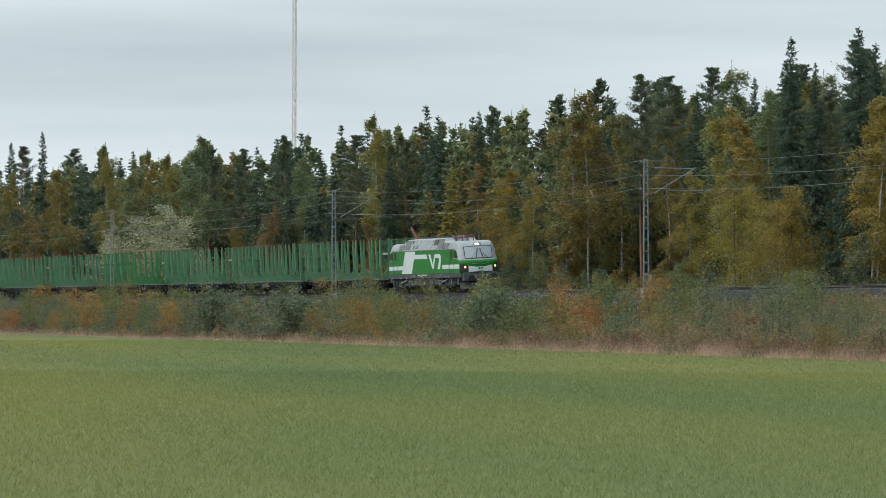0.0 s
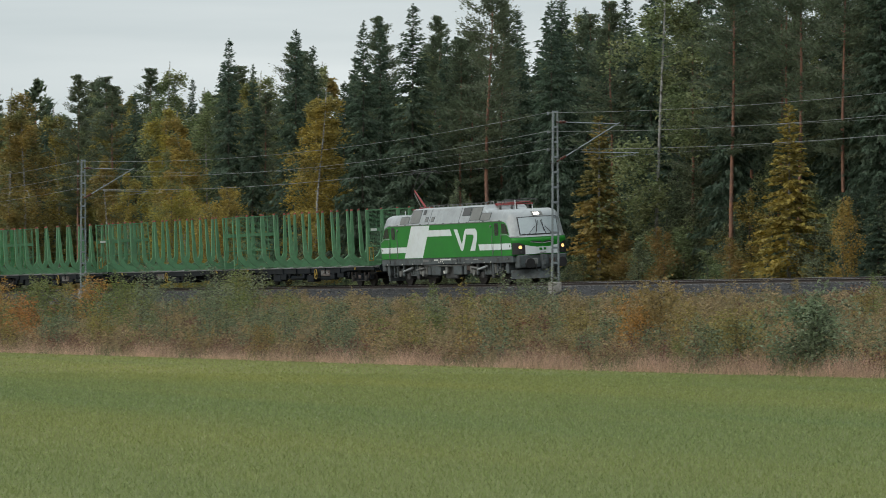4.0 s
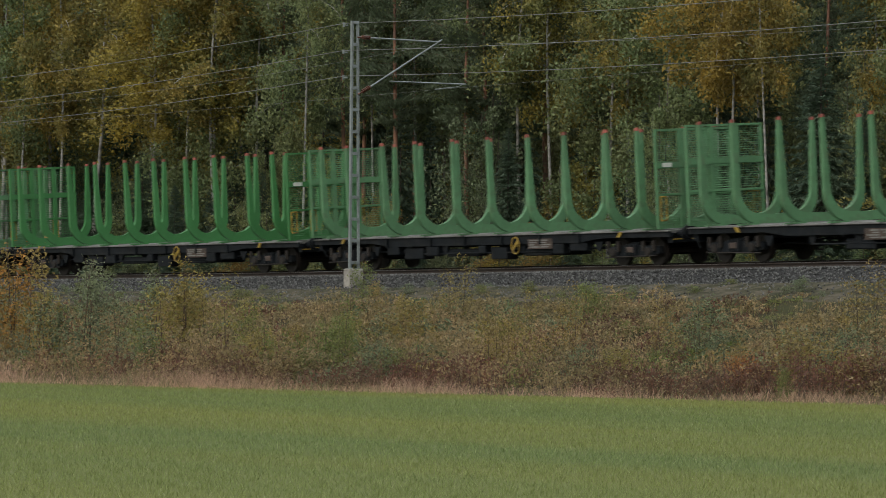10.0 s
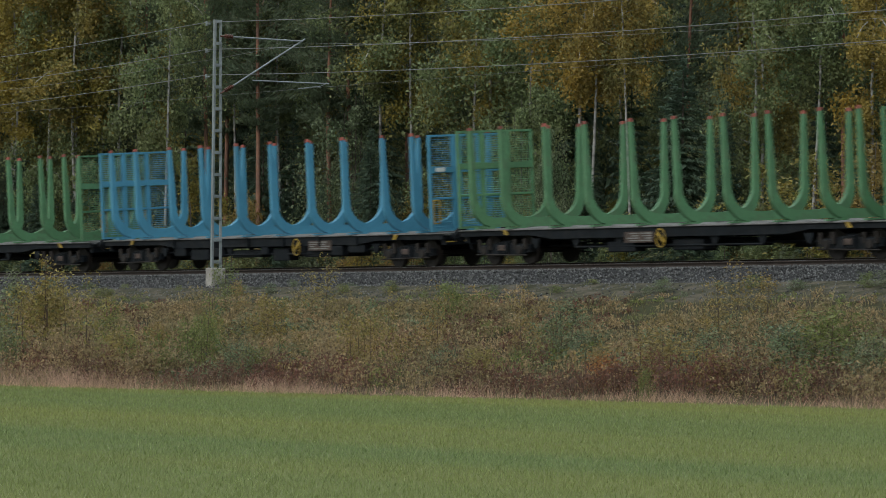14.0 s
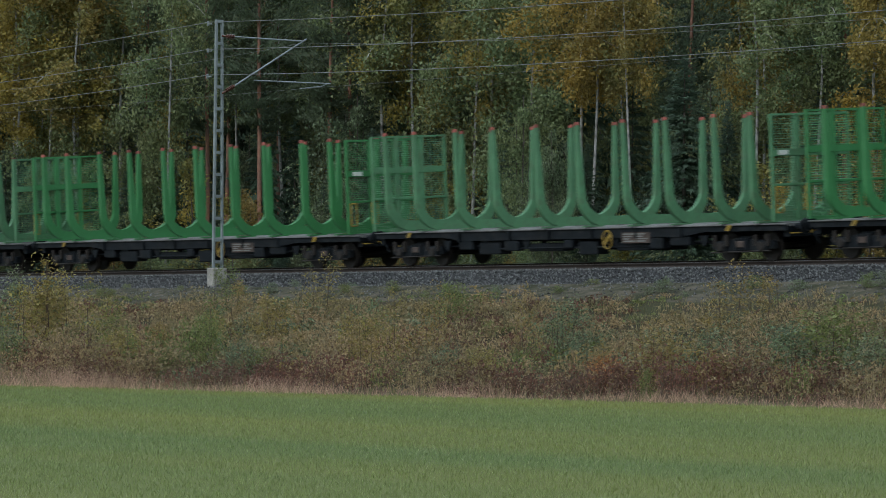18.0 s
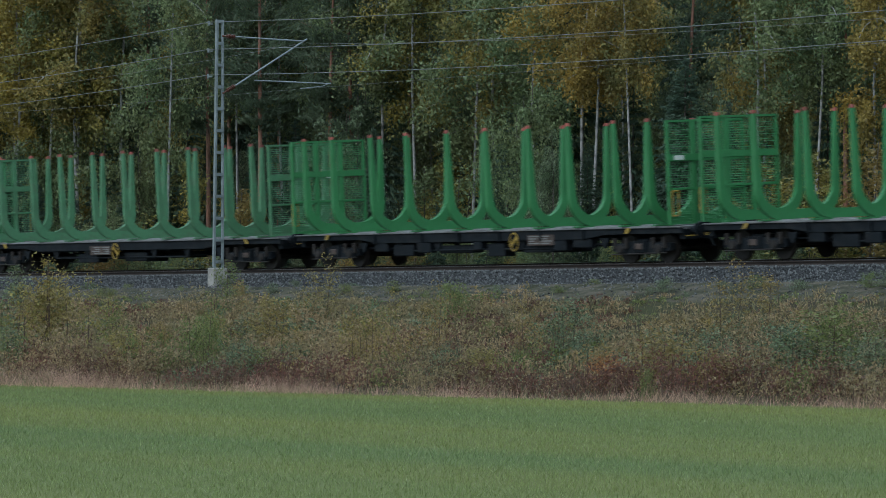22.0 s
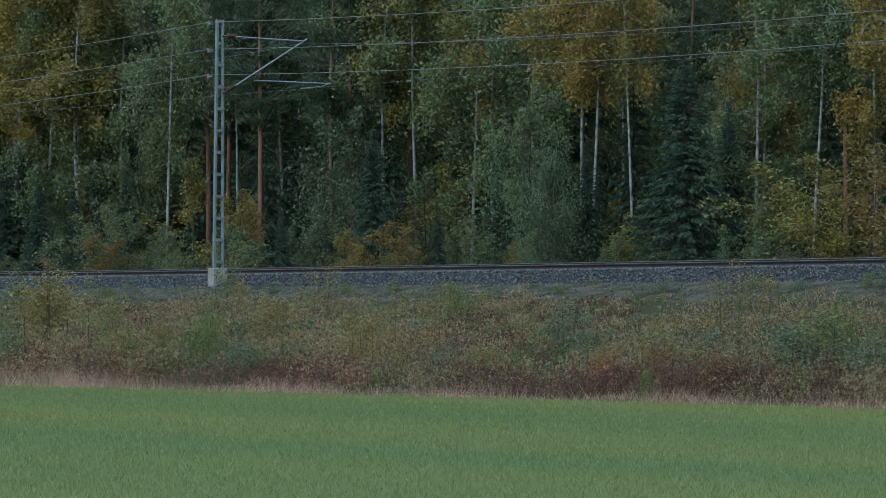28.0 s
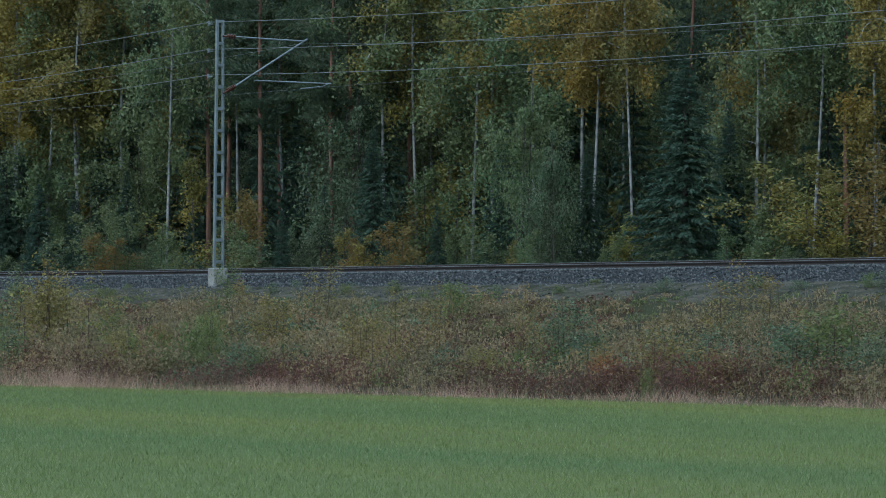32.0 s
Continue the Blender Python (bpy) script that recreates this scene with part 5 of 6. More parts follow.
# trees that stand out: kind, foliage, place along the line, distance behind it, height, width
FARTHEST_TREES = (("spruce", "spruce", -491.2, 14, 20.7, 0.8), ("pine", "pine", -481.5, 13, 19.6, 1), ("birch", "birch_yellow", -470.6, 9, 16.6, 1.2), ("spruce", "spruce", -468.1, 12, 21, 0.7), 
    ("pine", "pine", -465.6, 15, 19, 1.1), ("birch", "aspen", -453.3, 8, 10.9, 1.3), ("birch", "aspen", -447.3, 9, 16.1, 1.3), ("birch", "birch_yellow", -435.9, 11, 18.5, 1), 
    ("birch", "birch_yellow", -422.9, 12, 17.3, 1.1), ("birch", "birch_green", -421.1, 10, 16.1, 1.2))
BEND_TREES = (("round", "pale", -416.1, 6, 8.8, 1.2), ("birch", "birch_yellow", -410.9, 11, 16.6, 1.2), ("birch", "birch_green", -399, 11, 17.7, 1.4), ("pine", "pine", -396.6, 14, 16.1, 1.2), 
    ("round", "pale", -394.4, 6, 10.5, 1.6), ("birch", "aspen", -376, 7, 8.6, 1.2), ("spruce", "spruce", -368.4, 10, 15.8, 0.6), ("birch", "birch_green", -367.3, 11, 14.7, 1.1), 
    ("birch", "aspen", -367, 8, 9.9, 1.2), ("spruce", "spruce", -362.2, 12, 13.7, 0.8), ("pine", "pine", -358.8, 13, 16, 1.1), ("birch", "birch_yellow", -349.6, 12, 17.8, 1), 
    ("pine", "pine", -347.9, 14, 15, 1.1), ("spruce", "spruce", -346.5, 12, 13.9, 0.9), ("birch", "aspen", -336.6, 7, 7.7, 1.1), ("spruce", "spruce", -332.4, 15, 16.8, 0.75), 
    ("spruce", "spruce", -331.1, 11, 16.4, 1), ("spruce", "spruce", -330.8, 16, 16.5, 0.75))
PALE_WILLOW_TREES = (("spruce", "spruce", -326.8, 17, 16, 0.8), ("cone", "birch_yellow", -324.4, 8, 9.8, 1.3), ("cone", "birch_gold", -321.8, 9, 11.6, 1.2), ("spruce", "spruce", -321.6, 14, 15, 0.7), 
    ("pine", "pine", -317.4, 15, 14.9, 1.1), ("birch", "aspen", -315, 9, 12, 1.3), ("birch", "birch_gold", -309.1, 9, 11.6, 1.4), ("spruce", "spruce", -307.3, 20, 17.9, 0.8), 
    ("spruce", "spruce", -304.7, 16, 16.5, 0.8), ("birch", "birch_gold", -303.4, 9, 11, 1.3), ("birch", "birch_yellow", -298.2, 10, 16.9, 1.6), ("birch", "birch_yellow", -296.1, 11, 15.5, 1.4), 
    ("pine", "pine", -291, 13, 17.6, 1), ("pine", "pine", -286.8, 14, 16.6, 1.1), ("spruce", "spruce", -281.8, 18, 16.9, 0.8), ("birch", "birch_green", -278.8, 14, 18.2, 1.3), 
    ("birch", "aspen", -274.5, 9, 11, 1.4), ("birch", "birch_gold", -271.3, 9, 9.9, 1.3), ("birch", "birch_gold", -270.6, 12, 14.4, 1.5))
DARK_SPRUCE_TREES = (("birch", "birch_green", -266.6, 10, 11.7, 1.4), ("birch", "birch_gold", -262.5, 10, 13.8, 1.4), ("spruce", "spruce", -258.2, 11, 18.3, 0.85), ("round", "birch_gold", -257, 7, 8.2, 1), 
    ("spruce", "spruce", -256.5, 12, 16.5, 0.8), ("spruce", "spruce", -249.1, 13, 17.2, 0.8), ("round", "birch_gold", -248.9, 7, 8.2, 0.9), ("round", "birch_gold", -248.8, 7, 8.2, 1), 
    ("spruce", "spruce", -247.1, 11, 18.2, 0.95), ("pine", "pine", -243.3, 15, 18.9, 0.9), ("birch", "birch_gold", -242.5, 10, 13.9, 1.6), ("birch", "birch_gold", -239.8, 9, 14, 1.5), 
    ("spruce", "spruce", -238.6, 13, 18.4, 0.8), ("spruce", "spruce", -236.6, 11, 18.1, 0.9), ("spruce", "spruce", -233.3, 15, 17.2, 0.8), ("spruce", "spruce", -229.3, 11, 18.5, 1.1), 
    ("spruce", "spruce", -225.2, 16, 15.7, 0.9))
GOLDEN_TREES = (("pine", "pine", -220.8, 12, 21.6, 1), ("round", "willow", -216.1, 8, 7.5, 0.5), ("spruce", "spruce", -214.2, 15, 16.1, 0.8), ("spruce", "spruce", -212.6, 12, 17.6, 0.9), 
    ("pine", "pine", -209.3, 14, 17.4, 1), ("pine", "pine", -201.4, 15, 16.7, 1), ("cone", "birch_yellow", -198.2, 8, 10.4, 1.4), ("birch", "birch_green", -198, 11, 20.3, 1.3), 
    ("pine", "pine", -191.5, 15, 20.2, 1), ("pine", "pine", -189, 11, 20.1, 1), ("spruce", "spruce", -186.1, 16, 19.6, 0.9))
CONE_TREES = (("pine", "pine", -183.7, 12, 19.3, 1), ("pine", "pine", -179.2, 12, 19.2, 1), ("spruce", "spruce", -177.4, 13, 18.4, 1), ("spruce", "spruce", -177, 14, 18.7, 0.9), 
    ("cone", "birch_gold", -175.2, 7, 9.8, 1.5), ("spruce", "spruce", -171.1, 14, 12.2, 0.8), ("young", "birch_gold", -168, 6.5, 5.3, 0.9), ("tall_birch", "birch_yellow", -166.5, 12, 14.3, 1.3), 
    ("round", "willow", -165.1, 8.5, 7.8, 0.75), ("tall_birch", "birch_yellow", -164.4, 10, 13.6, 1.2), ("spruce", "spruce", -162.5, 15, 14.4, 0.9), 
    ("tall_birch", "birch_yellow", -160.9, 11, 17.8, 1.5), ("tall_birch", "birch_yellow", -160.6, 11, 17.6, 1.4), ("spruce", "spruce", -159.2, 16, 13.7, 0.9), 
    ("tall_birch", "birch_yellow", -157.2, 11, 17.3, 1.4), ("tall_birch", "birch_green", -156.8, 9.5, 17.1, 1), ("tall_birch", "birch_yellow", -154, 10, 18.1, 1), 
    ("tall_birch", "birch_yellow", -153.3, 11, 17.4, 1.4))
BIRCH_TREES = (("tall_birch", "birch_yellow", -147.2, 10.5, 18.2, 1), ("tall_birch", "birch_gold", -146.6, 10, 16.4, 1.4), ("spruce", "spruce", -146.3, 10, 7.1, 1.3), 
    ("birch", "birch_green", -145, 10.5, 18.1, 1), ("tall_birch", "birch_yellow", -143.8, 11, 16.7, 1.3), ("tall_birch", "birch_yellow", -143.8, 11, 18, 1.1), 
    ("pine", "pine", -143.1, 14, 18.9, 1), ("spruce", "spruce", -142.3, 10, 5.1, 1.2), ("birch", "birch_green", -142.2, 12, 18, 1.1), ("spruce", "spruce", -139.9, 11, 5.8, 1.2), 
    ("young", "willow", -138.5, 6.5, 2.7, 1.4), ("pine", "pine", -137.1, 14, 18.5, 1), ("tall_birch", "birch_green", -136, 14, 17.7, 0.9), ("young", "birch_green", -135.5, 7, 4.1, 1.4), 
    ("pine", "pine", -135, 15, 18.4, 1), ("tall_birch", "birch_green", -134.7, 15, 17.7, 1), ("pine", "pine", -134.1, 11, 18, 1))
MAST_TREES = (("young", "birch_green", -133.8, 7, 3.8, 1.2), ("spruce", "spruce", -133.4, 10, 4.5, 1.2), ("birch", "birch_green", -133.2, 8.5, 17.2, 0.9), ("young", "birch_green", -132.2, 7.5, 3.3, 1.2), 
    ("young", "birch_yellow", -132, 9, 6, 1.2), ("pine", "pine", -130.5, 11, 17.8, 1), ("young", "aspen", -128.3, 8.5, 4.6, 1.3), ("pine", "pine", -127.1, 12, 17.6, 1), 
    ("pine", "pine", -126.6, 12.5, 17.6, 1), ("pine", "pine", -126, 15, 17.7, 1), ("tall_birch", "birch_green", -125.4, 13, 16.9, 1.1), ("spruce", "spruce", -124, 9.5, 4.7, 1.2), 
    ("spruce", "spruce", -123.8, 7.5, 3.8, 1.2), ("tall_birch", "birch_yellow", -123.7, 13.5, 16.8, 1), ("young", "willow", -123.1, 8.5, 4.2, 1.2), ("spruce", "spruce", -120.2, 9, 6.8, 1.4), 
    ("birch", "birch_green", -119.6, 13, 16.5, 1.1), ("tall_birch", "birch_yellow", -119.5, 14, 16.5, 1.1), ("young", "birch_yellow", -118.8, 7, 3.1, 1.3), 
    ("birch", "birch_green", -116.1, 13, 16.2, 1.2), ("young", "aspen", -116, 7, 3.2, 1.4))
BIG_SPRUCE_TREES = (("spruce", "spruce", -114.9, 8, 3.8, 1.1), ("spruce", "spruce", -112.7, 9, 5, 1.2), ("tall_birch", "birch_gold", -112.1, 12, 15.9, 1.2), ("round", "birch_green", -110.3, 8.5, 7.8, 0.85), 
    ("tall_birch", "birch_gold", -109.7, 11, 15.6, 1), ("spruce", "spruce", -108.9, 10, 5.7, 1.2), ("young", "birch_yellow", -108.4, 6.5, 2.3, 1), ("pine", "pine", -108.1, 14, 16.3, 1), 
    ("round", "willow", -108.1, 8, 6, 0.7), ("tall_birch", "birch_yellow", -108.1, 11.5, 15.5, 0.9), ("young", "birch_yellow", -103.1, 7, 3.3, 1.3), 
    ("tall_birch", "birch_yellow", -101.7, 12, 15.1, 1), ("spruce", "spruce", -101.4, 10, 6.9, 1), ("birch", "birch_green", -100.9, 11, 15, 1.1), ("spruce", "spruce", -100.6, 7.5, 8.3, 1.9), 
    ("pine", "pine", -99, 13, 15.5, 1), ("tall_birch", "birch_green", -98.8, 11.5, 14.8, 1))
LAST_TREES = (("young", "birch_green", -97.2, 6.5, 2.7, 1.5), ("tall_birch", "birch_gold", -96.6, 12, 14.7, 1.1), ("young", "birch_green", -95.2, 7, 3.5, 1.4), 
    ("young", "birch_yellow", -94.5, 7.5, 5, 1.6), ("young", "birch_yellow", -92.6, 7, 3.8, 1.6), ("young", "aspen", -91.9, 7.5, 5.1, 1.6))
STANDOUT = FARTHEST_TREES + BEND_TREES + PALE_WILLOW_TREES + DARK_SPRUCE_TREES + GOLDEN_TREES + CONE_TREES + BIRCH_TREES + MAST_TREES + BIG_SPRUCE_TREES + LAST_TREES
for row in STANDOUT:
    tree(*row)
s = -560.0
while s < -20:
    for n_row, (d0, d1) in enumerate(((13, 16), (16, 20), (20, 27))):
        kind, foliage = pick(s)
        near = s > -300 and n_row < 2
        h = rng.uniform(13.5, 17.5) + (0.8 if kind != "birch" else 0) + (1.3 if -240 < s < -150 else 0)
        at, back, wide = s + rng.uniform(-1.4, 1.4), rng.uniform(d0, d1), rng.uniform(0.85, 1.15) * (1.3 if kind == "birch" and s < -200 else 1.0)
        # nothing crowds a tree that stands out
        if any(abs(at + 0.9 * (back - row[3]) - row[2]) < 2.6 and -3.5 < row[3] - back < 0.5 for row in STANDOUT):
            back += 3.5
        # the golden and pale trees at the edge keep the open ground before the woods
        if rng.uniform() < 0.35 and n_row == 0 and s > -200:
            continue
        (tree if n_row < 2 else far_tree)(kind if near else "far_" + kind, foliage, at, back, h, wide)
    s += 2.5 if s > -200 else 3.1
for k in range(200):
    s = -640 + 630 * k / 200 + rng.uniform(-2, 2)
    kind, foliage = pick(s)
    far_tree("far_" + kind, foliage, s, rng.uniform(26, 55), rng.uniform(14, 18), 1.2)
for k in range(150):
    s = -215 + 195 * k / 150 + rng.uniform(-2, 2)
    kind, foliage = pick(s)
    far_tree("far_" + kind, foliage, s, rng.uniform(28, 58), rng.uniform(19, 24), 1.4)
for k in range(70):
    s = -340 + 140 * k / 70 + rng.uniform(-2, 2)
    kind, foliage = pick(s)
    far_tree("far_" + kind, foliage, s, rng.uniform(24, 45), rng.uniform(14, 17.5), 1.4)
for material, pieces in JOINED.items():
    vs, fs, base = [], [], 0
    for v, f in pieces:
        vs.append(v)
        fs.append(f + base)
        base += len(v)
    data = raw_mesh("background_trees", np.concatenate(vs), np.concatenate(fs), "spruce")
    data.materials[0] = material
    tagged(part("background_trees", data, None), "dense trees deep in the autumn forest", "forest", kind="stuff")
# understorey: young spruces and leafy saplings that close the forest edge
for k in range(150):
    s = -440 + 425 * k / 150 + rng.uniform(-1.5, 1.5)
    tree("far_spruce", "spruce", s, rng.uniform(13, 24), rng.uniform(4, 10), rng.uniform(1.2, 1.7))
for k in range(240):
    s = -440 + 420 * k / 240 + rng.uniform(-1, 1)
    foliage = str(rng.choice(["birch_green", "birch_yellow", "willow", "aspen", "birch_green", "birch_green", "willow"]))
    h = rng.uniform(1.4, 4.8)
    if -172 < s <= -142:
        foliage, h = str(rng.choice(["birch_green", "willow", "birch_green", "birch_yellow"])), rng.uniform(1.4, 3.0)
    if s > -142:
        foliage, h = str(rng.choice(["birch_green", "willow", "birch_green", "aspen"])), rng.uniform(1.6, 3.4)
    tree("young", foliage, s, rng.uniform(5.8, 11), h, rng.uniform(1.0, 1.7))
# half-grown trees between the trunks where the camera comes nearest
for k in range(130):
    s = -215 + 165 * k / 130 + rng.uniform(-1, 1)
    kind, foliage = (("far_spruce", "spruce"), ("round", "birch_green"), ("young", "birch_green"), ("round", "willow"), ("young", "birch_yellow"), ("far_spruce", "spruce"))[int(rng.integers(6))]
    tree(kind, foliage, s, rng.uniform(11.5, 19), rng.uniform(4.5, 9.5) if kind != "young" else rng.uniform(4, 6.5), rng.uniform(0.7, 1.0) if kind == "round" else rng.uniform(1.1, 1.5))
# dark young spruces under the yellow birches
for k in range(22):
    s = -180 + 41 * k / 22 + rng.uniform(-0.8, 0.8)
    tree("spruce", "spruce", s, rng.uniform(8.0, 10.5), rng.uniform(3.5, 7.0), rng.uniform(1.2, 1.6))
# the depth of the woods behind
count = 56000
s = rng.uniform(-760, 40, count)
y = np.array([line_y(v) for v in s]) + rng.uniform(52, 75, count)
z = 2.0 + rng.uniform(0, 1, count) ** 0.8 * (13.5 + 6.5 * np.clip((s + 205) / 30, 0, 1) + 1.5 * np.sin(s * 0.21) + 1.5 * np.sin(s * 0.67))
lv, lf = leaves(np.stack([s, y, z], 1), 1.1, 0.4, 1.6)
tagged(part("distant_woods", raw_mesh("distant_woods", lv, lf, "spruce"), None), "dark depth of the conifer forest behind the edge trees", "forest", kind="stuff")

# ---- bushes and weeds on the bank ----
for k in range(205):
    s = -440 + 395 * (k / 205) + rng.uniform(-1.5, 1.5)
    e = line_y(s) - edge_y(s)
    wet = s < -190
    u = rng.uniform(6.5, e - 2.5) if wet else rng.uniform(9.0, e - 1.5)
    foliage = str(rng.choice(["willow", "bush_green", "bush_yellow", "bush_orange", "willow", "willow", "bush_green", "bush_green"] if wet else ["bush_yellow", "bush_green", "bush_yellow", "willow", "bush_green", "willow", "bush_yellow"]))
    y = line_y(s) - u
    kind = "bush" if rng.uniform() < 0.65 else "sapling"
    h = rng.uniform(0.7, 1.25) if wet else rng.uniform(0.4, 0.8)
    plant(kind, foliage, s, y, ground_z(s, y) - 0.05, h, float(rng.uniform(0, 360)), "bush", LABELS[foliage], "bush", "bushes on the bank", 0, rng.uniform(1.0, 1.5))


# taller saplings that rise over the weeds
for k in range(46):
    s = -420 + 275 * k / 46 + rng.uniform(-2.5, 2.5)
    e = line_y(s) - edge_y(s)
    y = edge_y(s) + 1.5 + (e - 8.5) * rng.uniform(0.15, 0.95)
    foliage = str(rng.choice(["willow", "bush_green", "willow", "bush_yellow", "willow", "willow"]))
    kind = "bush" if rng.uniform() < 0.3 else "sapling"
    h = rng.uniform(2.0, 3.3)
    plant(kind, foliage, s, y, ground_z(s, y) - 0.05, h / (2.4 if kind == "bush" else 2.8), float(rng.uniform(0, 360)), "bush", LABELS[foliage], "bush", "bushes on the bank", 0, rng.uniform(1.2, 1.7) if kind == "sapling" else 0.9)


# low green tufts at the foot of the ballast
for k in range(64):
    s = -150 + 92 * k / 64 + rng.uniform(-1.5, 1.5)
    y = line_y(s) - 3.6 - 2.6 * rng.uniform(0, 1) ** 1.8
    plant("bush", str(rng.choice(["bush_green", "bush_green", "willow"])), s, y, ground_z(s, y) - 0.02, rng.uniform(0.08, 0.20), float(rng.uniform(0, 360)), "grass_tuft", "low green tuft at the foot of the ballast", "tuft", "tufts along the ballast", 0, rng.uniform(1.5, 2.5))
# bushes that stand out: kind, foliage, place along the line, distance from the field's edge, height, width
WILLOWS = (("bush", "willow", -351.6, 4, 3.3, 1.2), ("bush", "willow", -334.2, 4, 3.7, 1.1), ("bush", "willow", -309.2, 3, 2.8, 1.1), ("bush", "willow", -297.4, 4, 3.3, 1.1), 
    ("dense_bush", "willow", -284.3, 5, 4.2, 1), ("bush", "willow", -283.5, 3, 3.1, 1), ("bush", "willow", -270.7, 4, 3.4, 1.1), ("dense_bush", "willow", -253.6, 3, 3.7, 1.3), 
    ("bush", "willow", -240.9, 3, 2.4, 1), ("bush", "willow", -218.9, 4, 2.5, 1.1), ("dense_bush", "willow", -211, 4, 4, 1), ("bush", "willow", -185.1, 3, 2.2, 1), 
    ("sapling", "willow", -179.1, 5, 4.3, 0.94), ("sapling", "willow", -172.7, 4, 3.1, 1.01), ("bush", "willow", -169, 5, 2.9, 1), ("sapling", "willow", -168, 4, 3.1, 1.01), 
    ("sapling", "willow", -167.6, 5, 3.5, 1.01), ("sapling", "willow", -164.2, 5, 4.1, 0.94), ("bush", "willow", -158.9, 3, 2.4, 0.9), ("bush", "willow", -155.6, 5, 2.9, 1), 
    ("sapling", "willow", -155.4, 3, 2.6, 1.01), ("bush", "willow", -138.2, 4, 2.1, 0.9), ("sapling", "willow", -134.7, 5, 2.8, 0.86), ("bush", "willow", -126.8, 2.5, 1.7, 1))
WILLOWS_NEARER = (("bush", "willow", -118.9, 4, 2, 1), ("sapling", "willow", -117, 9, 3.6, 0.86), ("dense_bush", "willow", -111.4, 2.5, 3, 1.1), ("bush", "willow", -108, 4, 2.3, 0.9), 
    ("sapling", "willow", -106.7, 5, 3.4, 1.08), ("sapling", "willow", -106, 5, 3.7, 1.15), ("sapling", "willow", -105.5, 5, 4.5, 1.08), ("bush", "willow", -100.5, 4, 2.6, 1), 
    ("sapling", "willow", -100, 5, 3.5, 1.08), ("sapling", "willow", -99.8, 5, 3.5, 1.08), ("sapling", "willow", -97.1, 4, 2.6, 1.01), ("sapling", "willow", -97, 5, 3.2, 1.08), 
    ("bush", "willow", -93.6, 2.5, 1.7, 1), ("bush", "willow", -68, 4, 1.9, 1.5), ("bush", "willow", -64.8, 3, 1.6, 1.2))
GREEN_BUSHES = (("bush", "bush_green", -119.2, 2, 1.4, 0.8), ("sapling", "bush_green", -93.1, 2, 1.8, 1.01), ("sapling", "bush_green", -92.7, 5, 2.1, 1.08), ("bush", "bush_green", -88.7, 5, 2, 0.8), 
    ("bush", "bush_green", -88.2, 4, 1.9, 0.9), ("bush", "bush_green", -87.7, 3, 1.1, 1), ("sapling", "bush_green", -86.9, 3.5, 2.3, 0.94), ("bush", "bush_green", -84.5, 3, 1.3, 1), 
    ("bush", "bush_green", -69.4, 0.8, 0.9, 0.8), ("bush", "bush_green", -67.2, 4.5, 2.2, 1.5))
YELLOW_BUSHES = (("bush", "bush_yellow", -250.9, 4, 2.7, 0.8), ("bush", "bush_yellow", -236.4, 5, 3.5, 0.9), ("bush", "bush_yellow", -225.5, 4, 2.8, 1), ("bush", "bush_yellow", -182.3, 4, 2.6, 1), 
    ("bush", "bush_yellow", -143, 3, 2.3, 0.9), ("sapling", "bush_yellow", -142.6, 5, 3.2, 1.08), ("bush", "bush_yellow", -130.4, 7, 3.2, 1.1), ("bush", "bush_yellow", -128.5, 6, 3.4, 0.9), 
    ("bush", "bush_yellow", -124.1, 5, 2.5, 1), ("bush", "bush_yellow", -120.4, 4, 2.3, 1), ("bush", "bush_yellow", -118.9, 4, 2.4, 1), ("sapling", "bush_yellow", -105.2, 5, 3.6, 1.08), 
    ("sapling", "bush_yellow", -103.7, 5, 4.2, 1.08), ("sapling", "bush_yellow", -100.9, 4, 3.4, 1.08), ("sapling", "bush_yellow", -95.7, 5, 3.4, 1.08), 
    ("sapling", "bush_yellow", -95.5, 5, 2.8, 1.15), ("sapling", "bush_yellow", -95.4, 5, 3.3, 1.15), ("sapling", "bush_yellow", -93.7, 5, 2.9, 1.08), ("bush", "bush_yellow", -89.5, 3, 1.7, 1.3), 
    ("sapling", "bush_yellow", -82.9, 6, 2.2, 0.86), ("sapling", "bush_yellow", -81.9, 6.5, 2.3, 0.86), ("sapling", "bush_yellow", -81.7, 4, 1.9, 1.01), 
    ("sapling", "bush_yellow", -79.5, 7, 2.2, 0.72), ("bush", "bush_yellow", -76.4, 3, 1.3, 1.3))
YELLOW_BUSHES_NEARER = (("bush", "bush_yellow", -71, 3, 1.7, 1.7), ("bush", "bush_yellow", -69.2, 2.5, 1.3, 1.3))
ORANGE_BUSHES = (("bush", "bush_orange", -323.6, 5, 3.9, 1), ("bush", "bush_orange", -291.2, 4, 3.3, 0.9), ("bush", "bush_orange", -242.6, 5, 3.2, 1), ("bush", "bush_orange", -225.4, 1.5, 1.1, 0.9), 
    ("sapling", "bush_orange", -215.7, 9, 4.3, 0.79), ("sapling", "bush_orange", -210.3, 8, 3.7, 0.94), ("bush", "bush_orange", -196.6, 5, 3.2, 1), ("bush", "bush_orange", -128.5, 5, 2.8, 1), 
    ("sapling", "bush_orange", -104.5, 5.5, 3.7, 1.08), ("sapling", "bush_orange", -103.7, 5, 3.5, 1.08), ("bush", "bush_orange", -72.1, 2.5, 1.2, 1.2))
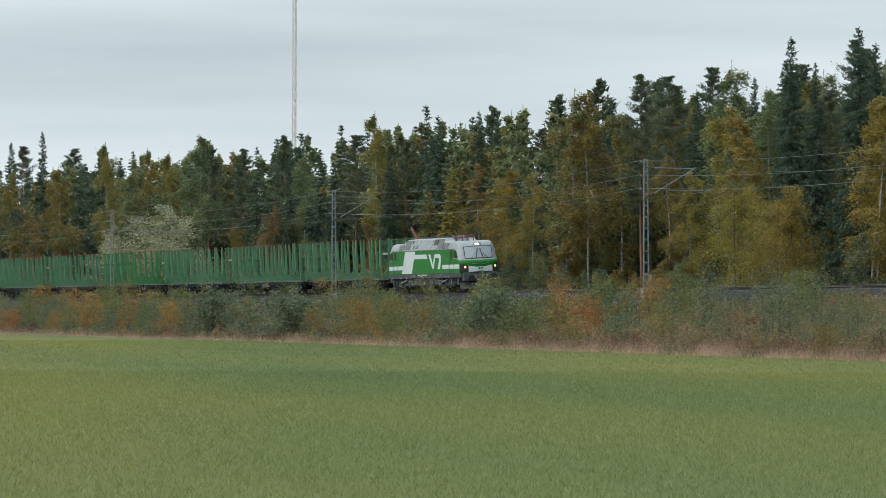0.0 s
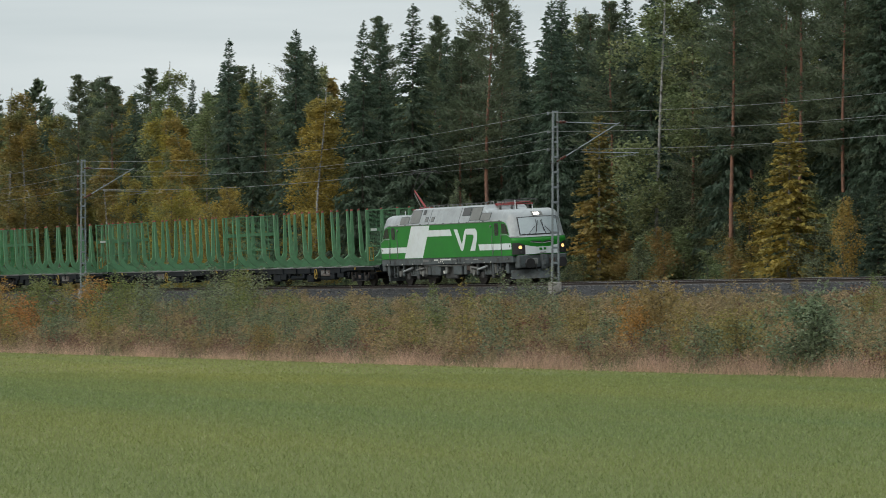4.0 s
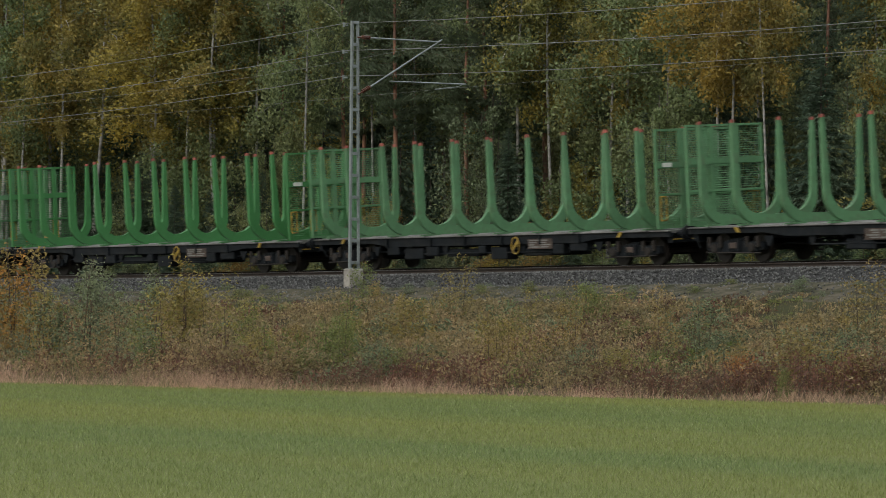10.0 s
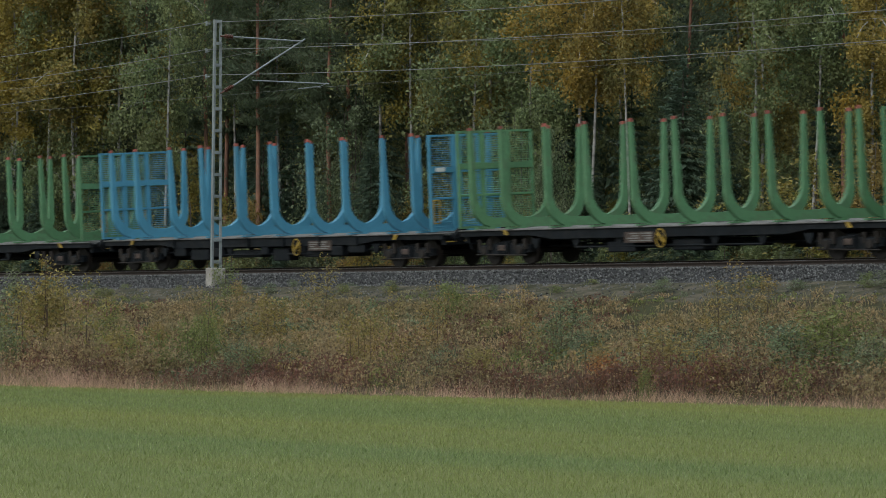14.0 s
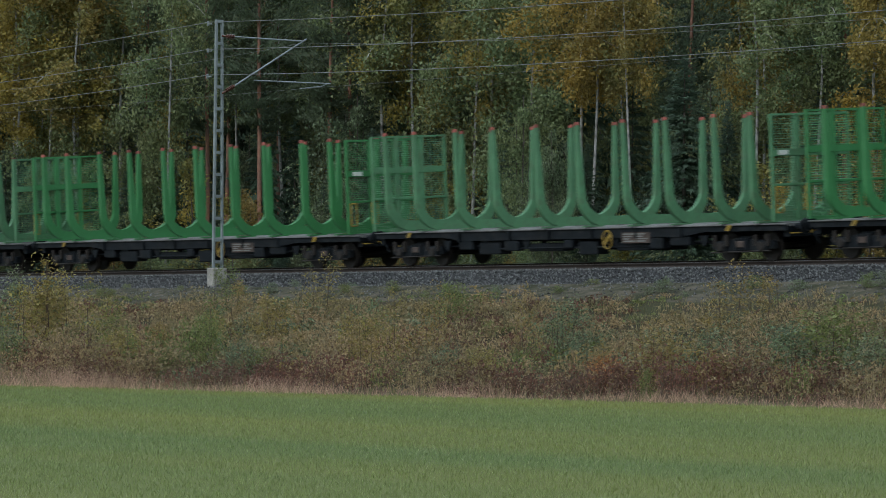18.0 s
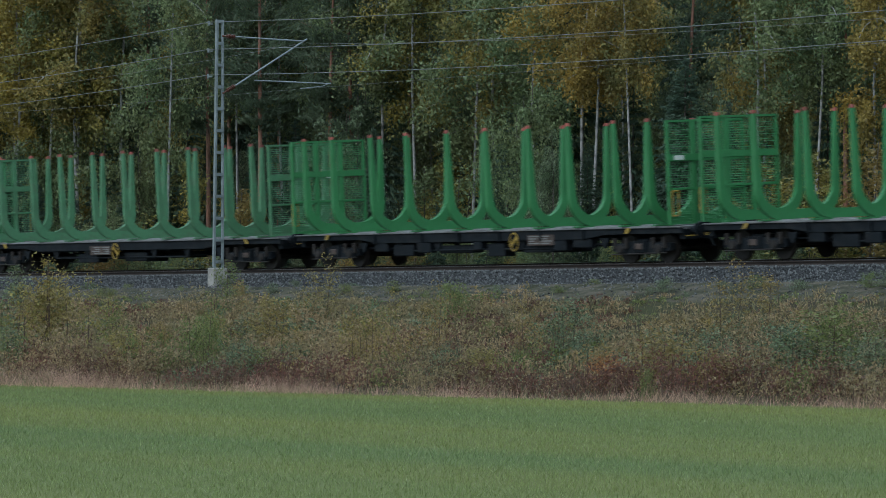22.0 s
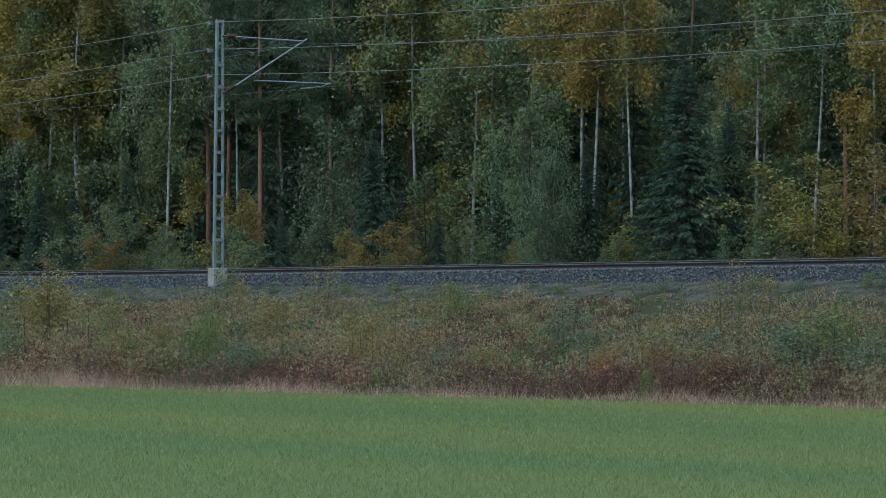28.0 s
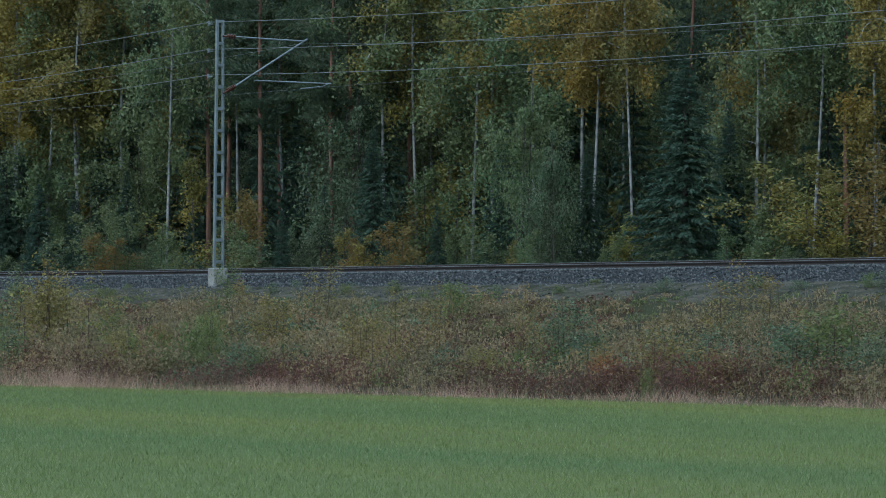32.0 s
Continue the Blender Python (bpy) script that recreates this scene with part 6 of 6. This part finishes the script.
for kind, foliage, s, d, h, wide in WILLOWS + WILLOWS_NEARER + GREEN_BUSHES + YELLOW_BUSHES + YELLOW_BUSHES_NEARER + ORANGE_BUSHES:
    y = edge_y(s) + d
    plant(kind, foliage, s, y, ground_z(s, y) - 0.05, h / (3.0 if kind == "sapling" else 2.8), float(rng.uniform(0, 360)), "bush", LABELS[foliage], "bush", "bushes on the bank", 0, wide * 1.1)


def blades(s0, s1, count, low, high, h0, h1, width, material, name, label, category, power=1.0, lean=0.35, patchy=True):
    """Upright grass or weed stalks, from so far inside the field's edge up to a share of the bank's width."""
    s = s1 + (s0 - s1) * rng.uniform(0, 1, count) ** 1.35
    width_there = np.array([line_y(v) - edge_y(v) for v in s]) - 5.0
    d = low + (high * width_there - low) * rng.uniform(0, 1, count) ** power
    y = np.array([edge_y(v) for v in s]) + d
    z = np.array([ground_z(a, b) for a, b in zip(s, y)])
    h = rng.uniform(h0, h1, count)
    if patchy:
        lush = 0.5 + 0.5 * np.sin(s * 0.9 + 2.0 * np.sin(s * 0.23)) * np.sin(s * 0.37 + d * 0.8)
        h *= 0.45 + 0.75 * lush
    a = rng.uniform(0, math.tau, count)
    bx, by = np.cos(a) * width / 2, np.sin(a) * width / 2
    lx, ly = rng.normal(0, lean, count) * h, rng.normal(0, lean, count) * h
    v = np.empty((count, 3, 3))
    v[:, 0] = np.stack([s - bx, y - by, z], 1)
    v[:, 1] = np.stack([s + bx, y + by, z], 1)
    v[:, 2] = np.stack([s + lx, y + ly, z + h], 1)
    tagged(part(name, raw_mesh(name, v.reshape(-1, 3), np.arange(3 * count).reshape(-1, 3), material), None), label, category, kind="stuff")


# thickets: clumps of leafy stalks that cover the bank, thinning out upwards nearer the camera
STALKS = []


def thicket(count, s0, s1, d0, share, low, high, leaf_size, stalks, per, palette, fade):
    """Clumps of stalks from d0 inside the field's edge up to a share of the bank; each clump has one colour out of the palette."""
    found = {}
    for _ in range(count):
        s = rng.uniform(s0, s1)
        wide_there = line_y(s) - edge_y(s) - 5.4
        q = rng.uniform(0, 1)
        d = d0 + (share * wide_there - d0) * q
        y = edge_y(s) + d
        lush = 0.5 + 0.5 * math.sin(s * 0.55 + 1.7 * math.sin(s * 0.19)) * math.sin(s * 0.21 + d * 0.5)
        tall = rng.uniform(low, high) * (0.6 + 0.7 * lush) * (1 - fade * q)
        r = rng.uniform(0.35, 0.95)
        mood = 0.5 + 0.5 * math.sin(s * 0.31 + 2.3 * math.sin(s * 0.083) + d * 0.35) + rng.normal(0, 0.28)
        key = palette[int(min(0.999, max(0.0, mood)) * len(palette))]
        bx, by = rng.normal(0, r * 0.6, stalks), rng.normal(0, r * 0.6, stalks)
        hs = tall * rng.uniform(0.55, 1.1, stalks) * np.exp(-0.35 * (bx * bx + by * by) / (r * r))
        under = np.array([ground_z(s, y + b) for b in by])
        lx, ly = rng.normal(0, 0.12, stalks) * hs, rng.normal(0, 0.12, stalks) * hs
        for k in range(stalks):
            z = under[k]
            STALKS.append(((s + bx[k] - 0.007, y + by[k], z), (s + bx[k] + 0.007, y + by[k], z), (s + bx[k] + lx[k], y + by[k] + ly[k], z + hs[k])))
        t = rng.uniform(0.12, 1.03, (stalks, per)) ** 0.8
        jitter = 0.05 + 0.10 * tall * (1.05 - t)
        c = np.stack([s + bx[:, None] + lx[:, None] * t + rng.normal(0, 1, t.shape) * jitter, y + by[:, None] + ly[:, None] * t + rng.normal(0, 1, t.shape) * jitter, under[:, None] + hs[:, None] * t], 2).reshape(-1, 3)
        found.setdefault(key, []).append(leaves(c, leaf_size, -0.25, 2.1)[0])
    return found


THICKETS = {}
MEADOW = ("weed", "willow", "weed", "bush_yellow", "weed", "sedge", "weed", "bush_green", "weed", "weed_red", "weed")
for args in ((1000, -215, -135, 2.1, 0.98, 0.7, 1.45, 0.058, 12, 18, MEADOW, 0.25), (360, -330, -215, 1.6, 1.0, 0.6, 1.25, 0.080, 10, 13, ("willow", "weed", "bush_green", "weed", "bush_yellow", "willow", "weed_red"), 0.2),
             (200, -470, -330, 1.6, 1.0, 0.7, 1.4, 0.10, 9, 12, ("willow", "weed", "bush_green", "bush_yellow", "weed_red"), 0.2),
             (900, -138, -84, 2.0, 0.86, 0.75, 1.45, 0.050, 13, 18, MEADOW, 0.5), (430, -84, -45, 1.7, 0.80, 0.7, 1.35, 0.045, 13, 18, MEADOW, 0.55),
             (240, -92, -45, 1.0, 0.25, 0.65, 1.1, 0.042, 12, 14, ("weed_red", "weed_red", "weed"), 0.0),
             (1150, -175, -45, 5.0, 1.0, 0.22, 0.55, 0.042, 10, 9, ("sedge", "weed", "weed", "bush_green", "weed_red", "sedge"), 0.6),
             (420, -215, -45, 1.7, 0.22, 0.7, 1.15, 0.042, 12, 14, ("weed_red", "weed_red", "weed", "weed_red"), 0.0)):
    for key, pieces in thicket(*args).items():
        THICKETS.setdefault(key, []).extend(pieces)
SAID = {"weed": "faded brownish weeds covering the railway bank", "weed_red": "russet willowherb stalks at the foot of the bank", "willow": "grey-green willow shoots over the railway bank",
        "bush_yellow": "yellowing leafy shoots over the railway bank", "bush_green": "green weeds scattered over the railway bank", "sedge": "greenish-brown coarse grass clumps on the bank"}
for key, pieces in THICKETS.items():
    v = np.concatenate(pieces)
    tagged(part("bank_weeds", raw_mesh("bank_weeds", v, np.arange(len(v)).reshape(-1, 3), key), None), SAID[key], "weeds", kind="stuff")
v = np.array(STALKS).reshape(-1, 3)
tagged(part("weed_stalks", raw_mesh("weed_stalks", v, np.arange(len(v)).reshape(-1, 3), "twig"), None), "thin brown stalks of the bank's weeds", "weeds", kind="stuff")


def fringe(s0, s1, count, d0, d1, h0, h1, width, material, name, label, phase, share):
    """Dry grass in ragged patches along the field's edge."""
    s = s1 + (s0 - s1) * rng.uniform(0, 1, count) ** 1.25
    d = d0 + (d1 - d0) * rng.beta(1.2, 1.6, count)
    lush = 0.5 + 0.28 * np.sin(s * 0.83 + phase + 1.9 * np.sin(s * 0.17) + 0.9 * d) + 0.22 * np.sin(s * 2.3 + 2 * np.sin(s * 0.6 + phase) - 1.3 * d)
    keep = rng.uniform(0, 1, count) < (lush + share) * np.interp(s, [-260, -150, -115, -84, -77], [0.2, 0.6, 1.0, 1.0, 0.4])
    s, d, lush = s[keep], d[keep], lush[keep]
    n = len(s)
    y = np.array([edge_y(v) for v in s]) + d
    z = np.array([ground_z(a, b) for a, b in zip(s, y)]) - 0.01
    h = rng.uniform(h0, h1, n) * (0.5 + 0.65 * lush) * np.interp(s, [-96, -84], [1.0, 0.6])
    a = rng.uniform(0, math.tau, n)
    bx, by = np.cos(a) * width / 2, np.sin(a) * width / 2
    lx, ly = rng.normal(0.12, 0.55, n) * h, rng.normal(0, 0.5, n) * h
    v = np.empty((n, 3, 3))
    v[:, 0], v[:, 1], v[:, 2] = np.stack([s - bx, y - by, z], 1), np.stack([s + bx, y + by, z], 1), np.stack([s + lx, y + ly, z + h], 1)
    tagged(part(name, raw_mesh(name, v.reshape(-1, 3), np.arange(3 * n).reshape(-1, 3), material), None), label, "grass", kind="stuff")


fringe(-520, -45, 190000, -0.3, 2.0, 0.3, 0.85, 0.010, "straw", "dry_grass_fringe", "pinkish dry grass fringe along the field edge", 0.0, -0.12)
fringe(-520, -45, 42000, -0.3, 1.8, 0.3, 0.75, 0.018, "sedge", "tall_grass", "tall greenish-brown grass on the railway bank", 2.6, -0.15)
fringe(-420, -45, 80000, -0.3, 2.8, 0.10, 0.30, 0.014, "straw", "fallen_grass", "short withered grass at the foot of the bank", 1.1, 0.35)
blades(-520, -45, 40000, 1.6, 0.84, 0.12, 0.42, 0.022, "sedge", "bank_grass", "greenish-brown grass between the weeds on the bank", "grass")
blades(-260, -45, 26000, 3.5, 0.92, 0.10, 0.34, 0.020, "weed", "withered_grass", "withered brown grass on the upper bank", "grass")


# ---- grass of the field: finer and denser near by, coarser far off ----
def field_grass(count, low, high, thick, material, name, label):
    a = np.radians(rng.uniform(-87, -46, count))
    r = np.concatenate([rng.uniform(34, 120, count * 7 // 10), rng.uniform(120, 260, count - count * 7 // 10)])
    s, y = r * np.sin(a), r * np.cos(a)
    keep = y < np.array([edge_y(v) for v in s]) + 0.9 * rng.uniform(0, 1, count) ** 2
    s, y, r = s[keep], y[keep], r[keep]
    n = len(s)
    h = rng.uniform(low, high, n)
    b = rng.uniform(0, math.tau, n)
    width = thick * r / 40
    bx, by = np.cos(b) * width / 2, np.sin(b) * width / 2
    v = np.empty((n, 3, 3))
    v[:, 0] = np.stack([s - bx, y - by, np.zeros(n)], 1)
    v[:, 1] = np.stack([s + bx, y + by, np.zeros(n)], 1)
    v[:, 2] = np.stack([s + rng.normal(0, 0.5, n) * h, y + rng.normal(0, 0.5, n) * h, h], 1)
    tagged(part(name, raw_mesh(name, v.reshape(-1, 3), np.arange(3 * n).reshape(-1, 3), material), None), label, "grass", kind="stuff")


field_grass(800000, 0.03, 0.078, 0.0095, "blade", "field_grass", "short green grass blades of the field")
field_grass(30000, 0.05, 0.10, 0.006, "pale_blade", "pale_grass", "pale thin blades among the field grass")

# ---- far radio mast over the forest ----
tower = thing("radio_mast", "tall thin lattice radio mast far behind the forest", "mast")
for k in range(3):
    a = k * math.tau / 3
    bm = B()
    rod(bm, (0.8 * math.cos(a), 0.8 * math.sin(a), 0), (0.8 * math.cos(a), 0.8 * math.sin(a), 330), 0.26, n=5)
    part("leg_tube", bm, "mast_white", tower)
for j in range(66):
    bm = B()
    for k in range(3):
        a, b = k * math.tau / 3, (k + 1) * math.tau / 3
        rod(bm, (0.8 * math.cos(a), 0.8 * math.sin(a), j * 5), (0.8 * math.cos(b), 0.8 * math.sin(b), j * 5 + 5), 0.13, n=4)
    part("bracing", bm, "mast_white", tower)
tower.matrix_basis = pose(-1560, 249.6, 0)

motions()
